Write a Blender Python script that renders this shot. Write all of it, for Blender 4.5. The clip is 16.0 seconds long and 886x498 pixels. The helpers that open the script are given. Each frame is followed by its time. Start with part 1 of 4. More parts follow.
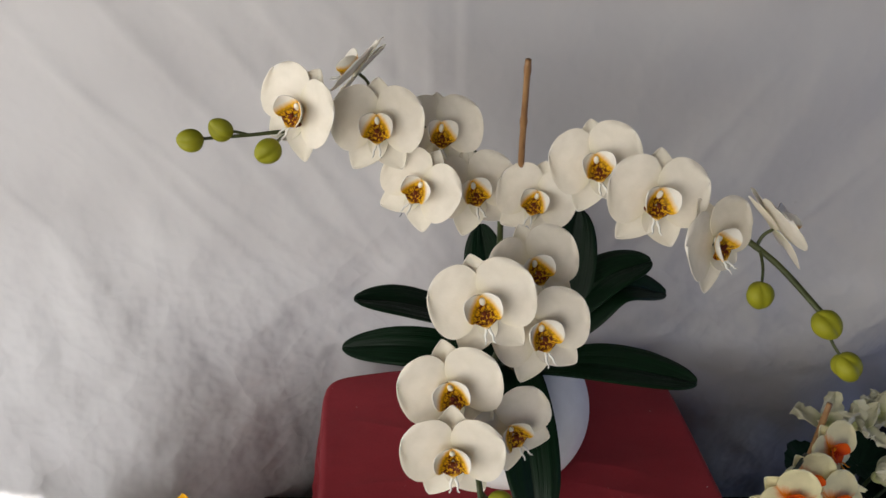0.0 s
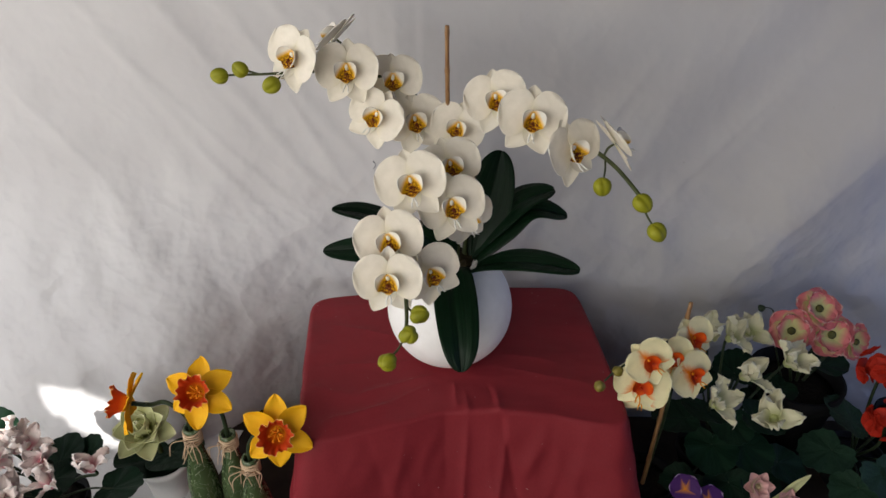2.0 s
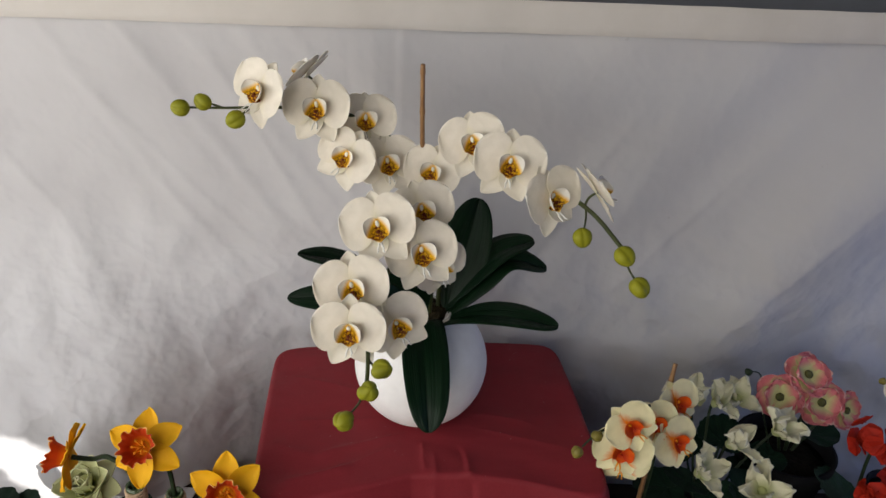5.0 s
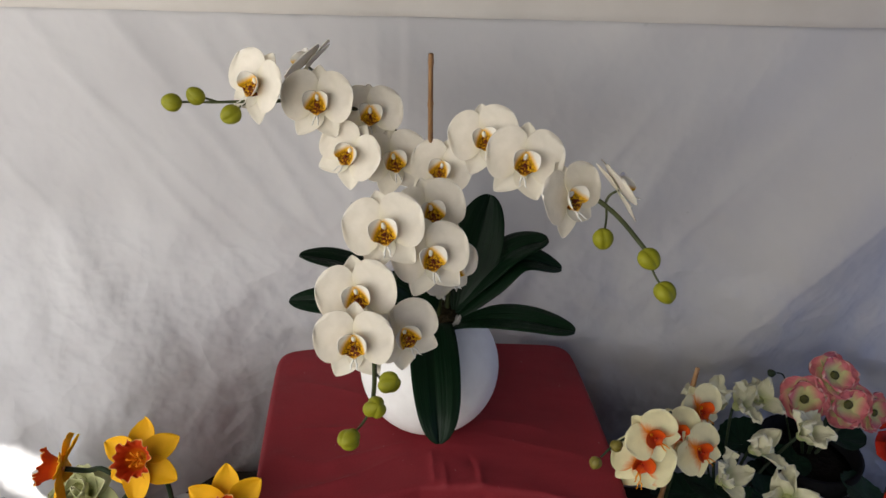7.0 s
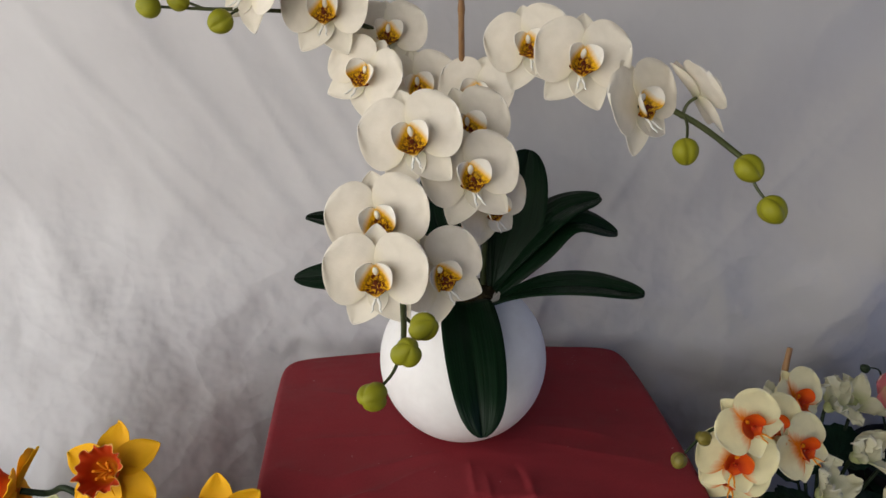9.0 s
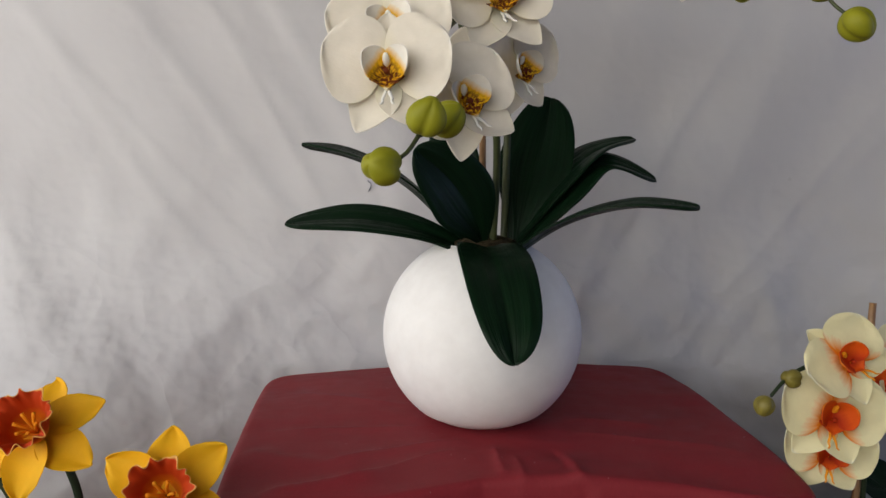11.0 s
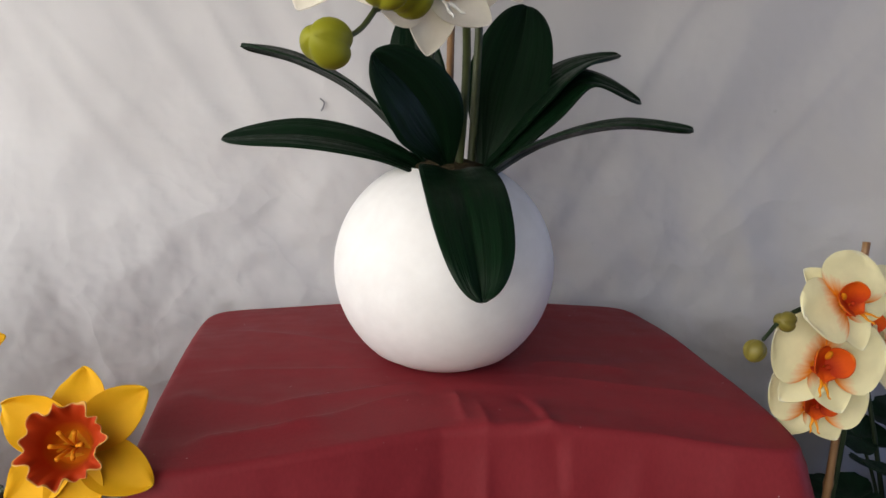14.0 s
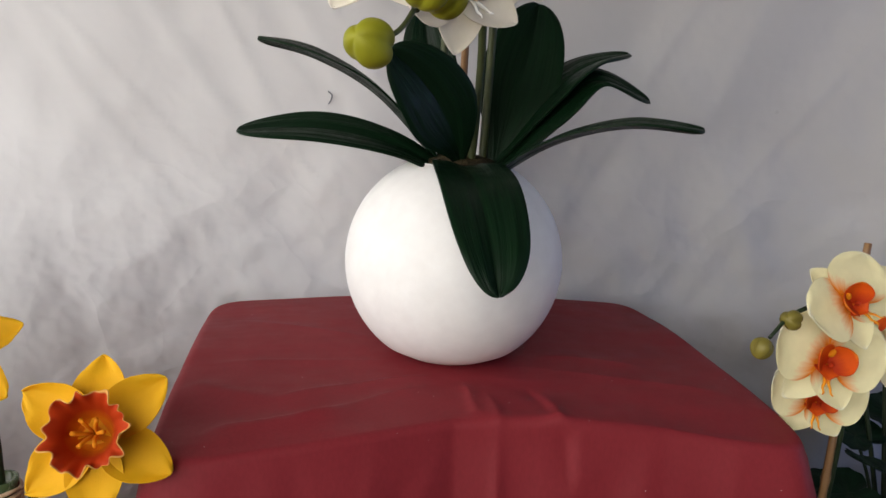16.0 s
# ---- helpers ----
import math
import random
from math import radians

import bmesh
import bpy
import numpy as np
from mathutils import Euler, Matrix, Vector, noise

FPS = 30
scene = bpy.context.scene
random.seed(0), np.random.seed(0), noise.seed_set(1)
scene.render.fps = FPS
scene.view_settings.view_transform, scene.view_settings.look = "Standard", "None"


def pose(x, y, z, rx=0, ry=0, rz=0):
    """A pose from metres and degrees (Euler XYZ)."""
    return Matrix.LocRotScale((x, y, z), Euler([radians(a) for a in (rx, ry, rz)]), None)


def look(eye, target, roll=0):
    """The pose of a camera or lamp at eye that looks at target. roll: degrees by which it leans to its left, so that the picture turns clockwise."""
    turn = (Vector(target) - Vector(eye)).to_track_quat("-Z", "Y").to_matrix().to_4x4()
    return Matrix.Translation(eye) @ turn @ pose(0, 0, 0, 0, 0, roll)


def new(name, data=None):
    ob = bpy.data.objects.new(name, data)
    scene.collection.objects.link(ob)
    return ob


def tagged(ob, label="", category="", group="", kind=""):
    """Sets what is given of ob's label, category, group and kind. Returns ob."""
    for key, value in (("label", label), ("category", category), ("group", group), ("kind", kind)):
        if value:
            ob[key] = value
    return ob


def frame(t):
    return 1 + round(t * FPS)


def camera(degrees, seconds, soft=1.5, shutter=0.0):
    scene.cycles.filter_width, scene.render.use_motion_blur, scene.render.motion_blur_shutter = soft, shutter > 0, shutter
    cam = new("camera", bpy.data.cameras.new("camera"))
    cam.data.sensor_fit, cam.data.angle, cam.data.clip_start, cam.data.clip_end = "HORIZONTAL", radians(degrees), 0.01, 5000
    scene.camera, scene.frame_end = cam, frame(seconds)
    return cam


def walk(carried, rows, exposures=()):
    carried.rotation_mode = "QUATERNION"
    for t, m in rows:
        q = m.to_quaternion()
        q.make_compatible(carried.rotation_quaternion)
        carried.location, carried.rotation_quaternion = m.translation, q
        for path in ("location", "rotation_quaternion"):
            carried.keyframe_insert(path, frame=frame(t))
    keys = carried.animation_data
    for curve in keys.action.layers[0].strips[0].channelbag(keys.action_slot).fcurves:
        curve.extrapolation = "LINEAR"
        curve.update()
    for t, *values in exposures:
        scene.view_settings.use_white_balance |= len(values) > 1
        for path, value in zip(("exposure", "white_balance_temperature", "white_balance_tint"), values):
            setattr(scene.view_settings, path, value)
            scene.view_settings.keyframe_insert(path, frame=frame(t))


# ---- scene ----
cam = camera(63.1, 16.0)
METRES, TILT, LEAN, TURN = 1.1, -34.5, 0.0, 0.0
START = (-0.0770, -0.6078, 1.5175)
ROWS = [
    (0.0, 0.0, 0.0, 0.0, -0.0, 0.0, -0.0),
    (0.5, 0.0196, -0.0741, -0.0463, 0.28, 0.51, 0.67),
    (1.0, 0.0077, -0.1637, -0.1136, -1.19, -0.53, 0.86),
    (1.5, 0.0231, -0.2101, -0.1232, -0.44, 2.54, 1.56),
    (2.0, 0.0625, -0.2409, -0.1336, 0.15, 2.42, -1.04),
    (2.5, 0.0815, -0.2479, -0.1346, -0.32, 4.66, -2.67),
    (3.0, 0.0811, -0.2246, -0.1382, -0.79, 6.42, -2.96),
    (3.5, 0.0829, -0.2023, -0.1393, -0.78, 5.99, -3.52),
    (4.0, 0.0836, -0.1984, -0.1382, -0.94, 6.69, -2.98),
    (6.5, 0.0728, -0.1594, -0.1204, -1.11, 6.34, -2.64),
    (7.0, 0.0743, -0.1458, -0.1156, -0.65, 5.76, -2.41),
    (7.5, 0.0721, -0.135, -0.1128, 0.08, 5.47, -2.13),
    (8.0, 0.0692, -0.109, -0.1217, 0.58, 4.82, -0.45),
    (10.5, 0.0343, 0.1723, -0.3733, -0.31, 25.86, -1.63),
    (11.0, 0.0391, 0.1753, -0.3897, 0.15, 26.22, -0.55),
    (11.5, 0.0424, 0.1867, -0.3945, -0.23, 25.96, -0.75),
    (12.0, 0.0437, 0.2041, -0.3995, -0.18, 23.98, -0.57),
    (12.5, 0.0376, 0.2169, -0.3938, -1.01, 23.02, -1.39),
    (13.0, 0.0329, 0.2325, -0.375, -2.39, 23.23, -0.83),
    (13.5, 0.0304, 0.239, -0.373, -2.6, 21.89, -0.64),
    (14.0, 0.0384, 0.2402, -0.372, -3.36, 21.53, -0.34),
    (14.5, 0.039, 0.2441, -0.3765, -3.2, 21.16, -1.07),
    (15.0, 0.0383, 0.2401, -0.3773, -3.01, 21.57, -1.45),
    (15.5, 0.0375, 0.2356, -0.3766, -3.37, 21.58, -1.42),
    (16.0, 0.0207, 0.2344, -0.3732, -4.53, 20.94, -0.84),
]
walk(cam, [(t, pose(*START, TILT, LEAN, TURN) @ pose(METRES * x, METRES * y, METRES * z, 90 + pitch, roll, yaw)) for t, x, y, z, yaw, pitch, roll in ROWS],
     exposures=[(0, 0.76), (8, 0.77), (10.5, 0.77), (11.5, 0.88), (12.5, 0.97), (13.5, 1.04), (14.5, 1.12), (16, 1.12)])

# ---- light ----
world = bpy.data.worlds.new("sky")
scene.world = world
world.use_nodes = True
wn, wl = world.node_tree.nodes, world.node_tree.links
sky = wn.new("ShaderNodeTexSky")
sky.sky_type, sky.sun_disc = "NISHITA", False
SUN_WAY = Vector((0.45, 0.62, -0.64)).normalized()   # the way the sunlight travels
sky.sun_elevation = math.asin(-SUN_WAY.z)
sky.sun_rotation = math.atan2(-SUN_WAY.x, -SUN_WAY.y)
wl.new(sky.outputs[0], wn["Background"].inputs[0])
wn["Background"].inputs[1].default_value = 0.075

sun_data = bpy.data.lights.new("sun", "SUN")
sun_data.energy, sun_data.angle, sun_data.color = 5.0, radians(0.4), (1.0, 0.96, 0.91)
sun = new("sun", sun_data)
sun.matrix_world = look((0, 0, 4), Vector((0, 0, 4)) + SUN_WAY)

# daylight that comes in by the open side of the stall
day = bpy.data.lights.new("daylight", "AREA")
day.shape, day.size, day.size_y, day.energy, day.color = "RECTANGLE", 1.9, 1.6, 17.0, (1.0, 0.935, 0.86)
daylight = new("daylight", day)
daylight.matrix_world = look((-0.86, -1.72, 1.74), (-0.05, 0.0, 1.08))

# added area lamps: a nearer glow from left, cool sky light from right
for name, place, target, wide, high, watts, tint in (
        ("added_glow_left", (-1.33, -0.42, 1.25), (-0.3, 0.2, 1.0), 0.8, 0.8, 4.2, (1.0, 0.97, 0.94)),
        ("added_cool_right", (1.50, -0.22, 1.12), (0.55, 0.2, 1.05), 0.7, 0.8, 1.15, (0.30, 0.40, 1.0))):
    lamp = bpy.data.lights.new(name, "AREA")
    lamp.shape, lamp.size, lamp.size_y, lamp.energy, lamp.color = "RECTANGLE", wide, high, watts, tint
    new(name, lamp).matrix_world = look(place, target)


# ---- materials ----
def shader(name, col, rough=0.6, **more):
    """A material, its nodes, links and main shader."""
    m = bpy.data.materials.new(name)
    m.use_nodes = True
    n, l = m.node_tree.nodes, m.node_tree.links
    b = n["Principled BSDF"]
    b.inputs["Base Color"].default_value = (*col, 1)
    b.inputs["Roughness"].default_value = rough
    for key, value in more.items():
        b.inputs[key.replace("_", " ")].default_value = value
    return m, n, l, b


def ramp(n, l, fac, *stops):
    r = n.new("ShaderNodeValToRGB")
    r.color_ramp.elements[0].position, r.color_ramp.elements[0].color = stops[0][0], (*stops[0][1], 1)
    r.color_ramp.elements[1].position, r.color_ramp.elements[1].color = stops[-1][0], (*stops[-1][1], 1)
    for p, c in stops[1:-1]:
        r.color_ramp.elements.new(p).color = (*c, 1)
    l.new(fac, r.inputs[0])
    return r.outputs[0]


def noise_of(n, l, scale, detail=4.0, stretch=(1, 1, 1), coord="Object", rough=0.55):
    tc, mp, no = n.new("ShaderNodeTexCoord"), n.new("ShaderNodeMapping"), n.new("ShaderNodeTexNoise")
    mp.inputs["Scale"].default_value = stretch
    l.new(tc.outputs[coord], mp.inputs[0])
    l.new(mp.outputs[0], no.inputs["Vector"])
    no.inputs["Scale"].default_value, no.inputs["Detail"].default_value, no.inputs["Roughness"].default_value = scale, detail, rough
    return no.outputs["Fac"]


def mixed(n, l, fac, a, b, mode="MIX"):
    x = n.new("ShaderNodeMix")
    x.data_type, x.blend_type = "RGBA", mode
    for socket, value in ((x.inputs[0], fac), (x.inputs[6], a), (x.inputs[7], b)):
        if isinstance(value, (int, float)):
            socket.default_value = value
        elif isinstance(value, tuple):
            socket.default_value = (*value, 1)
        else:
            l.new(value, socket)
    return x.outputs[2]


def bumped(n, l, b, height, strength=0.3, distance=0.002, target=None):
    bp = n.new("ShaderNodeBump")
    bp.inputs["Strength"].default_value, bp.inputs["Distance"].default_value = strength, distance
    l.new(height, bp.inputs["Height"])
    l.new(bp.outputs[0], b.inputs["Normal"])
    return bp


def uv_axis(n, l, axis):
    tc, sp = n.new("ShaderNodeTexCoord"), n.new("ShaderNodeSeparateXYZ")
    l.new(tc.outputs["UV"], sp.inputs[0])
    return sp.outputs[axis]


def see_through(m, n, l, b, colour, share):
    """Lets part of the light through a thin sheet."""
    tr, mx = n.new("ShaderNodeBsdfTranslucent"), n.new("ShaderNodeMixShader")
    if isinstance(colour, tuple):
        tr.inputs[0].default_value = (*colour, 1)
    else:
        l.new(colour, tr.inputs[0])
    mx.inputs[0].default_value = share
    l.new(b.outputs[0], mx.inputs[1])
    l.new(tr.outputs[0], mx.inputs[2])
    l.new(mx.outputs[0], n["Material Output"].inputs[0])


def petal_material(name, inner, outer, edge, middle=0.35, rough=0.55, share=0.25, freck=None, rim=0.93, hold=None, ragged=0.0):
    """Thin petal: colour runs from the base out to the rim, with veins along it and faint blotches."""
    m, n, l, b = shader(name, outer, rough + 0.12, Specular_IOR_Level=0.25)
    u, v = uv_axis(n, l, 0), uv_axis(n, l, 1)
    rag, lift = n.new("ShaderNodeMath"), n.new("ShaderNodeMath")
    lift.operation, rag.operation = "MULTIPLY_ADD", "ADD"
    l.new(noise_of(n, l, 4.0, 3, (0.5, 2.2, 1), "UV"), lift.inputs[0])
    lift.inputs[1].default_value, lift.inputs[2].default_value = ragged, -0.5 * ragged
    l.new(u, rag.inputs[0])
    l.new(lift.outputs[0], rag.inputs[1])
    col = ramp(n, l, rag.outputs[0] if ragged else u, (0.0, inner), *([(hold, inner)] if hold else []), (middle, outer), (rim, outer), (1.0, edge))
    blot = ramp(n, l, noise_of(n, l, 60, 3), (0.3, (0.90, 0.90, 0.88)), (0.7, (1.0, 1.0, 1.0)))
    col = mixed(n, l, 1.0, col, blot, "MULTIPLY")
    if freck:
        spots = ramp(n, l, noise_of(n, l, freck[1], 4, (0.55, 1.0, 1), "UV"), (freck[2], (0, 0, 0)), (freck[2] + 0.05, (1, 1, 1)))
        reach = ramp(n, l, u, (freck[3], (1, 1, 1)), (freck[4], (0, 0, 0)))
        col = mixed(n, l, mixed(n, l, 1.0, spots, reach, "MULTIPLY"), col, freck[0])
    l.new(col, b.inputs["Base Color"])
    veins = noise_of(n, l, 3.0, 5, (1.2, 16, 1), "UV")
    grain = noise_of(n, l, 700, 2)
    bumped(n, l, b, mixed(n, l, 0.45, veins, grain), 0.22, 0.0010)
    see_through(m, n, l, b, col, share)
    return m


def leaf_material(name, dark, light, rough=0.32, grooves=22, strength=0.5, pale=None, spec=0.3):
    m, n, l, b = shader(name, dark, rough, Specular_IOR_Level=spec)
    streak = noise_of(n, l, 2.0, 5, (0.8, grooves, 1), "UV")
    col = ramp(n, l, streak, (0.35, dark), (0.75, light))
    if pale:
        patch = ramp(n, l, noise_of(n, l, 55, 4), (0.48, (0, 0, 0)), (0.6, (1, 1, 1)))
        col = mixed(n, l, patch, col, pale)
    l.new(col, b.inputs["Base Color"])
    wear = ramp(n, l, noise_of(n, l, 90, 4), (0.3, (rough * 0.8,) * 3), (0.8, (rough * 1.5,) * 3))
    l.new(wear, b.inputs["Roughness"])
    bumped(n, l, b, streak, strength, 0.003)
    return m


def plain_material(name, a, c, scale=40, rough=0.6, bump=0.25, dist=0.0015, stretch=(1, 1, 1), **more):
    m, n, l, b = shader(name, a, rough, **more)
    f = noise_of(n, l, scale, 5, stretch)
    l.new(ramp(n, l, f, (0.3, a), (0.72, c)), b.inputs["Base Color"])
    bumped(n, l, b, f, bump, dist)
    return m


def cloth_white():
    m, n, l, b = shader("white_sheet", (0.70, 0.69, 0.68), 0.75)
    soft = noise_of(n, l, 2.2, 3, (1, 1, 1))
    col = ramp(n, l, soft, (0.3, (0.46, 0.45, 0.455)), (0.7, (0.53, 0.525, 0.53)))
    specks = ramp(n, l, noise_of(n, l, 34, 2), (0.76, (1, 1, 1)), (0.80, (0.86, 0.85, 0.84)))
    l.new(mixed(n, l, 1.0, col, specks, "MULTIPLY"), b.inputs["Base Color"])
    crumple = noise_of(n, l, 11.0, 3.0, (1, 1, 1), rough=0.50)
    weave = noise_of(n, l, 900, 1, (1, 1, 1))
    # bent facets between sharp creases
    tc, push, cell = n.new("ShaderNodeTexCoord"), n.new("ShaderNodeVectorMath"), n.new("ShaderNodeTexVoronoi")
    warp = n.new("ShaderNodeTexNoise")
    warp.inputs["Scale"].default_value, warp.inputs["Detail"].default_value = 9.0, 2.0
    l.new(tc.outputs["Object"], warp.inputs["Vector"])
    push.operation = "MULTIPLY_ADD"
    push.inputs[1].default_value = (0.16, 0.16, 0.16)
    l.new(warp.outputs["Color"], push.inputs[0])
    l.new(tc.outputs["Object"], push.inputs[2])
    cell.feature = "F1"
    cell.inputs["Scale"].default_value = 15.0
    l.new(push.outputs[0], cell.inputs["Vector"])
    low = mixed(n, l, 0.30, ramp(n, l, crumple, (0.25, (0, 0, 0)), (0.75, (1, 1, 1))), cell.outputs["Distance"])
    # the hang pulls the upper part smoother
    height = n.new("ShaderNodeSeparateXYZ")
    l.new(tc.outputs["Object"], height.inputs[0])
    slack = ramp(n, l, height.outputs[2], (0.82, (1, 1, 1)), (1.0, (0.36, 0.36, 0.36)))
    first = bumped(n, l, b, mixed(n, l, 1.0, low, slack, "MULTIPLY"), 0.85, 0.013)
    second = n.new("ShaderNodeBump")
    second.inputs["Strength"].default_value, second.inputs["Distance"].default_value = 0.12, 0.0006
    l.new(weave, second.inputs["Height"])
    l.new(first.outputs[0], second.inputs["Normal"])
    l.new(second.outputs[0], b.inputs["Normal"])
    return m


def cloth_red():
    m, n, l, b = shader("burgundy_cloth", (0.17, 0.018, 0.025), 0.55, Specular_IOR_Level=0.12)
    big = noise_of(n, l, 6, 4)
    col = ramp(n, l, big, (0.3, (0.190, 0.0190, 0.0255)), (0.7, (0.232, 0.0250, 0.0325)))
    fine = ramp(n, l, noise_of(n, l, 420, 2, (1, 1, 0.4)), (0.3, (0.90, 0.88, 0.88)), (0.7, (1.0, 1.0, 1.0)))
    col = mixed(n, l, 1.0, col, fine, "MULTIPLY")
    lint = ramp(n, l, noise_of(n, l, 230, 1), (0.80, (0, 0, 0)), (0.815, (1, 1, 1)))
    l.new(mixed(n, l, lint, col, (0.42, 0.33, 0.33)), b.inputs["Base Color"])
    l.new(ramp(n, l, noise_of(n, l, 40, 4), (0.2, (0.46,) * 3), (0.8, (0.62,) * 3)), b.inputs["Roughness"])
    soft = noise_of(n, l, 8, 3, (0.6, 1.5, 1.0), rough=0.45)
    first = bumped(n, l, b, soft, 0.60, 0.012)
    second = n.new("ShaderNodeBump")
    second.inputs["Strength"].default_value, second.inputs["Distance"].default_value = 0.15, 0.0005
    l.new(noise_of(n, l, 1100, 1), second.inputs["Height"])
    l.new(first.outputs[0], second.inputs["Normal"])
    l.new(second.outputs[0], b.inputs["Normal"])
    return m


SHEET = cloth_white()
RED = cloth_red()
HEM = plain_material("cream_hem", (0.54, 0.51, 0.47), (0.60, 0.57, 0.53), 12, 0.75, 0.3, 0.004)
GREY_CLOTH = plain_material("grey_tent_cloth", (0.17, 0.175, 0.195), (0.21, 0.215, 0.235), 8, 0.7, 0.3, 0.006, Specular_IOR_Level=0.2)
BROWN_CLOTH = plain_material("dark_brown_cloth", (0.012, 0.008, 0.006), (0.022, 0.015, 0.011), 30, 0.8, 0.4, 0.004, Specular_IOR_Level=0.2)
GROUND = plain_material("packed_earth", (0.08, 0.07, 0.06), (0.15, 0.13, 0.11), 18, 0.9, 0.5, 0.01)
VASE = plain_material("white_matt_ceramic", (0.78, 0.765, 0.75), (0.84, 0.83, 0.815), 55, 0.62, 0.10, 0.0008)
ORCHID = petal_material("orchid_white", (0.91, 0.86, 0.68), (0.95, 0.90, 0.80), (0.97, 0.94, 0.88), 0.3, 0.5, 0.30)
SEPAL = petal_material("orchid_sepal", (0.84, 0.82, 0.60), (0.93, 0.885, 0.78), (0.95, 0.91, 0.84), 0.35, 0.5, 0.32)
BROWN = (0.135, 0.025, 0.005)
LOBE = petal_material("orchid_side_lobe", (0.88, 0.50, 0.008), (0.93, 0.90, 0.83), (0.94, 0.91, 0.85), 0.70, 0.45, 0.18, (BROWN, 12, 0.46, 0.26, 0.50), 0.9, 0.46, 0.14)
LIP = petal_material("orchid_lip", (0.84, 0.42, 0.008), (0.88, 0.50, 0.012), (0.93, 0.88, 0.70), 0.5, 0.45, 0.15, (BROWN, 9, 0.425, 0.70, 0.92), 0.86)
COLUMN = plain_material("orchid_column", (0.80, 0.79, 0.72), (0.85, 0.84, 0.80), 90, 0.5)
CREAM_ORCHID = petal_material("cream_orchid", (0.84, 0.24, 0.008), (0.90, 0.84, 0.53), (0.91, 0.88, 0.68), 0.36, 0.5, 0.24, None, 0.93, 0.10, 0.34)
ORANGE_LIP = petal_material("orange_lip", (0.50, 0.035, 0.003), (0.72, 0.095, 0.004), (0.82, 0.24, 0.02), 0.6, 0.5, 0.15, None, 0.93, 0.2, 0.3)
ORCHID_LEAF = leaf_material("orchid_leaf", (0.0018, 0.0090, 0.0034), (0.0046, 0.0205, 0.0072), 0.36, 6, 0.55, spec=0.15)
STEM = plain_material("green_stem", (0.026, 0.036, 0.009), (0.062, 0.076, 0.018), 60, 0.5)
DARK_STEM = plain_material("dark_stem", (0.012, 0.022, 0.010), (0.03, 0.045, 0.02), 60, 0.5, Specular_IOR_Level=0.2)
BUD = plain_material("green_bud", (0.20, 0.205, 0.008), (0.29, 0.285, 0.016), 45, 0.55, 0.35, Specular_IOR_Level=0.25)
OLIVE_BUD = plain_material("olive_bud", (0.14, 0.115, 0.014), (0.22, 0.18, 0.026), 60, 0.55)
BAMBOO = plain_material("bamboo", (0.19, 0.092, 0.036), (0.37, 0.21, 0.09), 30, 0.45, 0.3, 0.001, (6, 6, 0.6))
MOSS = plain_material("dark_moss", (0.02, 0.015, 0.008), (0.06, 0.045, 0.02), 120, 0.9, 1.0, 0.006, Specular_IOR_Level=0.2)
SOIL = plain_material("black_soil", (0.006, 0.005, 0.004), (0.016, 0.013, 0.010), 120, 0.95, 1.0, 0.006, Specular_IOR_Level=0.1)
DAFF = petal_material("daffodil_yellow", (0.80, 0.36, 0.005), (0.90, 0.49, 0.008), (0.92, 0.57, 0.02), 0.4, 0.55, 0.2)
TRUMPET = petal_material("daffodil_trumpet", (0.72, 0.20, 0.003), (0.54, 0.045, 0.002), (0.90, 0.52, 0.14), 0.52, 0.6, 0.20, None, 0.972, 0.14, 0.15)
STAMEN = plain_material("stamen", (0.66, 0.20, 0.006), (0.80, 0.32, 0.014), 90, 0.6, Specular_IOR_Level=0.15)
RAFFIA = plain_material("raffia", (0.42, 0.28, 0.17), (0.60, 0.45, 0.30), 80, 0.8)
SUCCULENT = petal_material("pale_green_petal", (0.36, 0.40, 0.12), (0.62, 0.63, 0.34), (0.74, 0.72, 0.48), 0.5, 0.5, 0.12)
PINK_LOTUS = petal_material("pink_lotus_petal", (0.55, 0.50, 0.30), (0.70, 0.42, 0.40), (0.72, 0.40, 0.42), 0.5, 0.5, 0.15)
CYCLAMEN = petal_material("ivory_cyclamen", (0.60, 0.64, 0.30), (0.82, 0.79, 0.58), (0.85, 0.82, 0.66), 0.45, 0.55, 0.25)
PINK_CYCLAMEN = petal_material("blush_cyclamen", (0.62, 0.22, 0.27), (0.80, 0.70, 0.67), (0.84, 0.80, 0.78), 0.4, 0.55, 0.2)
PINK = petal_material("pink_anemone", (0.60, 0.58, 0.26), (0.66, 0.19, 0.21), (0.80, 0.52, 0.47), 0.74, 0.55, 0.15, None, 0.95, 0.30, 0.12)
REDFLOWER = petal_material("red_geranium", (0.30, 0.010, 0.004), (0.46, 0.020, 0.006), (0.50, 0.03, 0.01), 0.4, 0.55, 0.15)
PANSY = petal_material("purple_pansy", (0.62, 0.22, 0.02), (0.06, 0.015, 0.12), (0.45, 0.35, 0.55), 0.3, 0.55, 0.1)
CENTRE = plain_material("olive_centre", (0.035, 0.04, 0.008), (0.10, 0.10, 0.02), 160, 0.8, 0.8, 0.003)
BROAD_LEAF = leaf_material("broad_leaf", (0.003, 0.013, 0.0065), (0.009, 0.030, 0.015), 0.50, 9, 0.6, spec=0.12)
PALE_LEAF = leaf_material("variegated_leaf", (0.005, 0.018, 0.010), (0.014, 0.042, 0.022), 0.60, 9, 0.6, (0.03, 0.065, 0.042), 0.12)
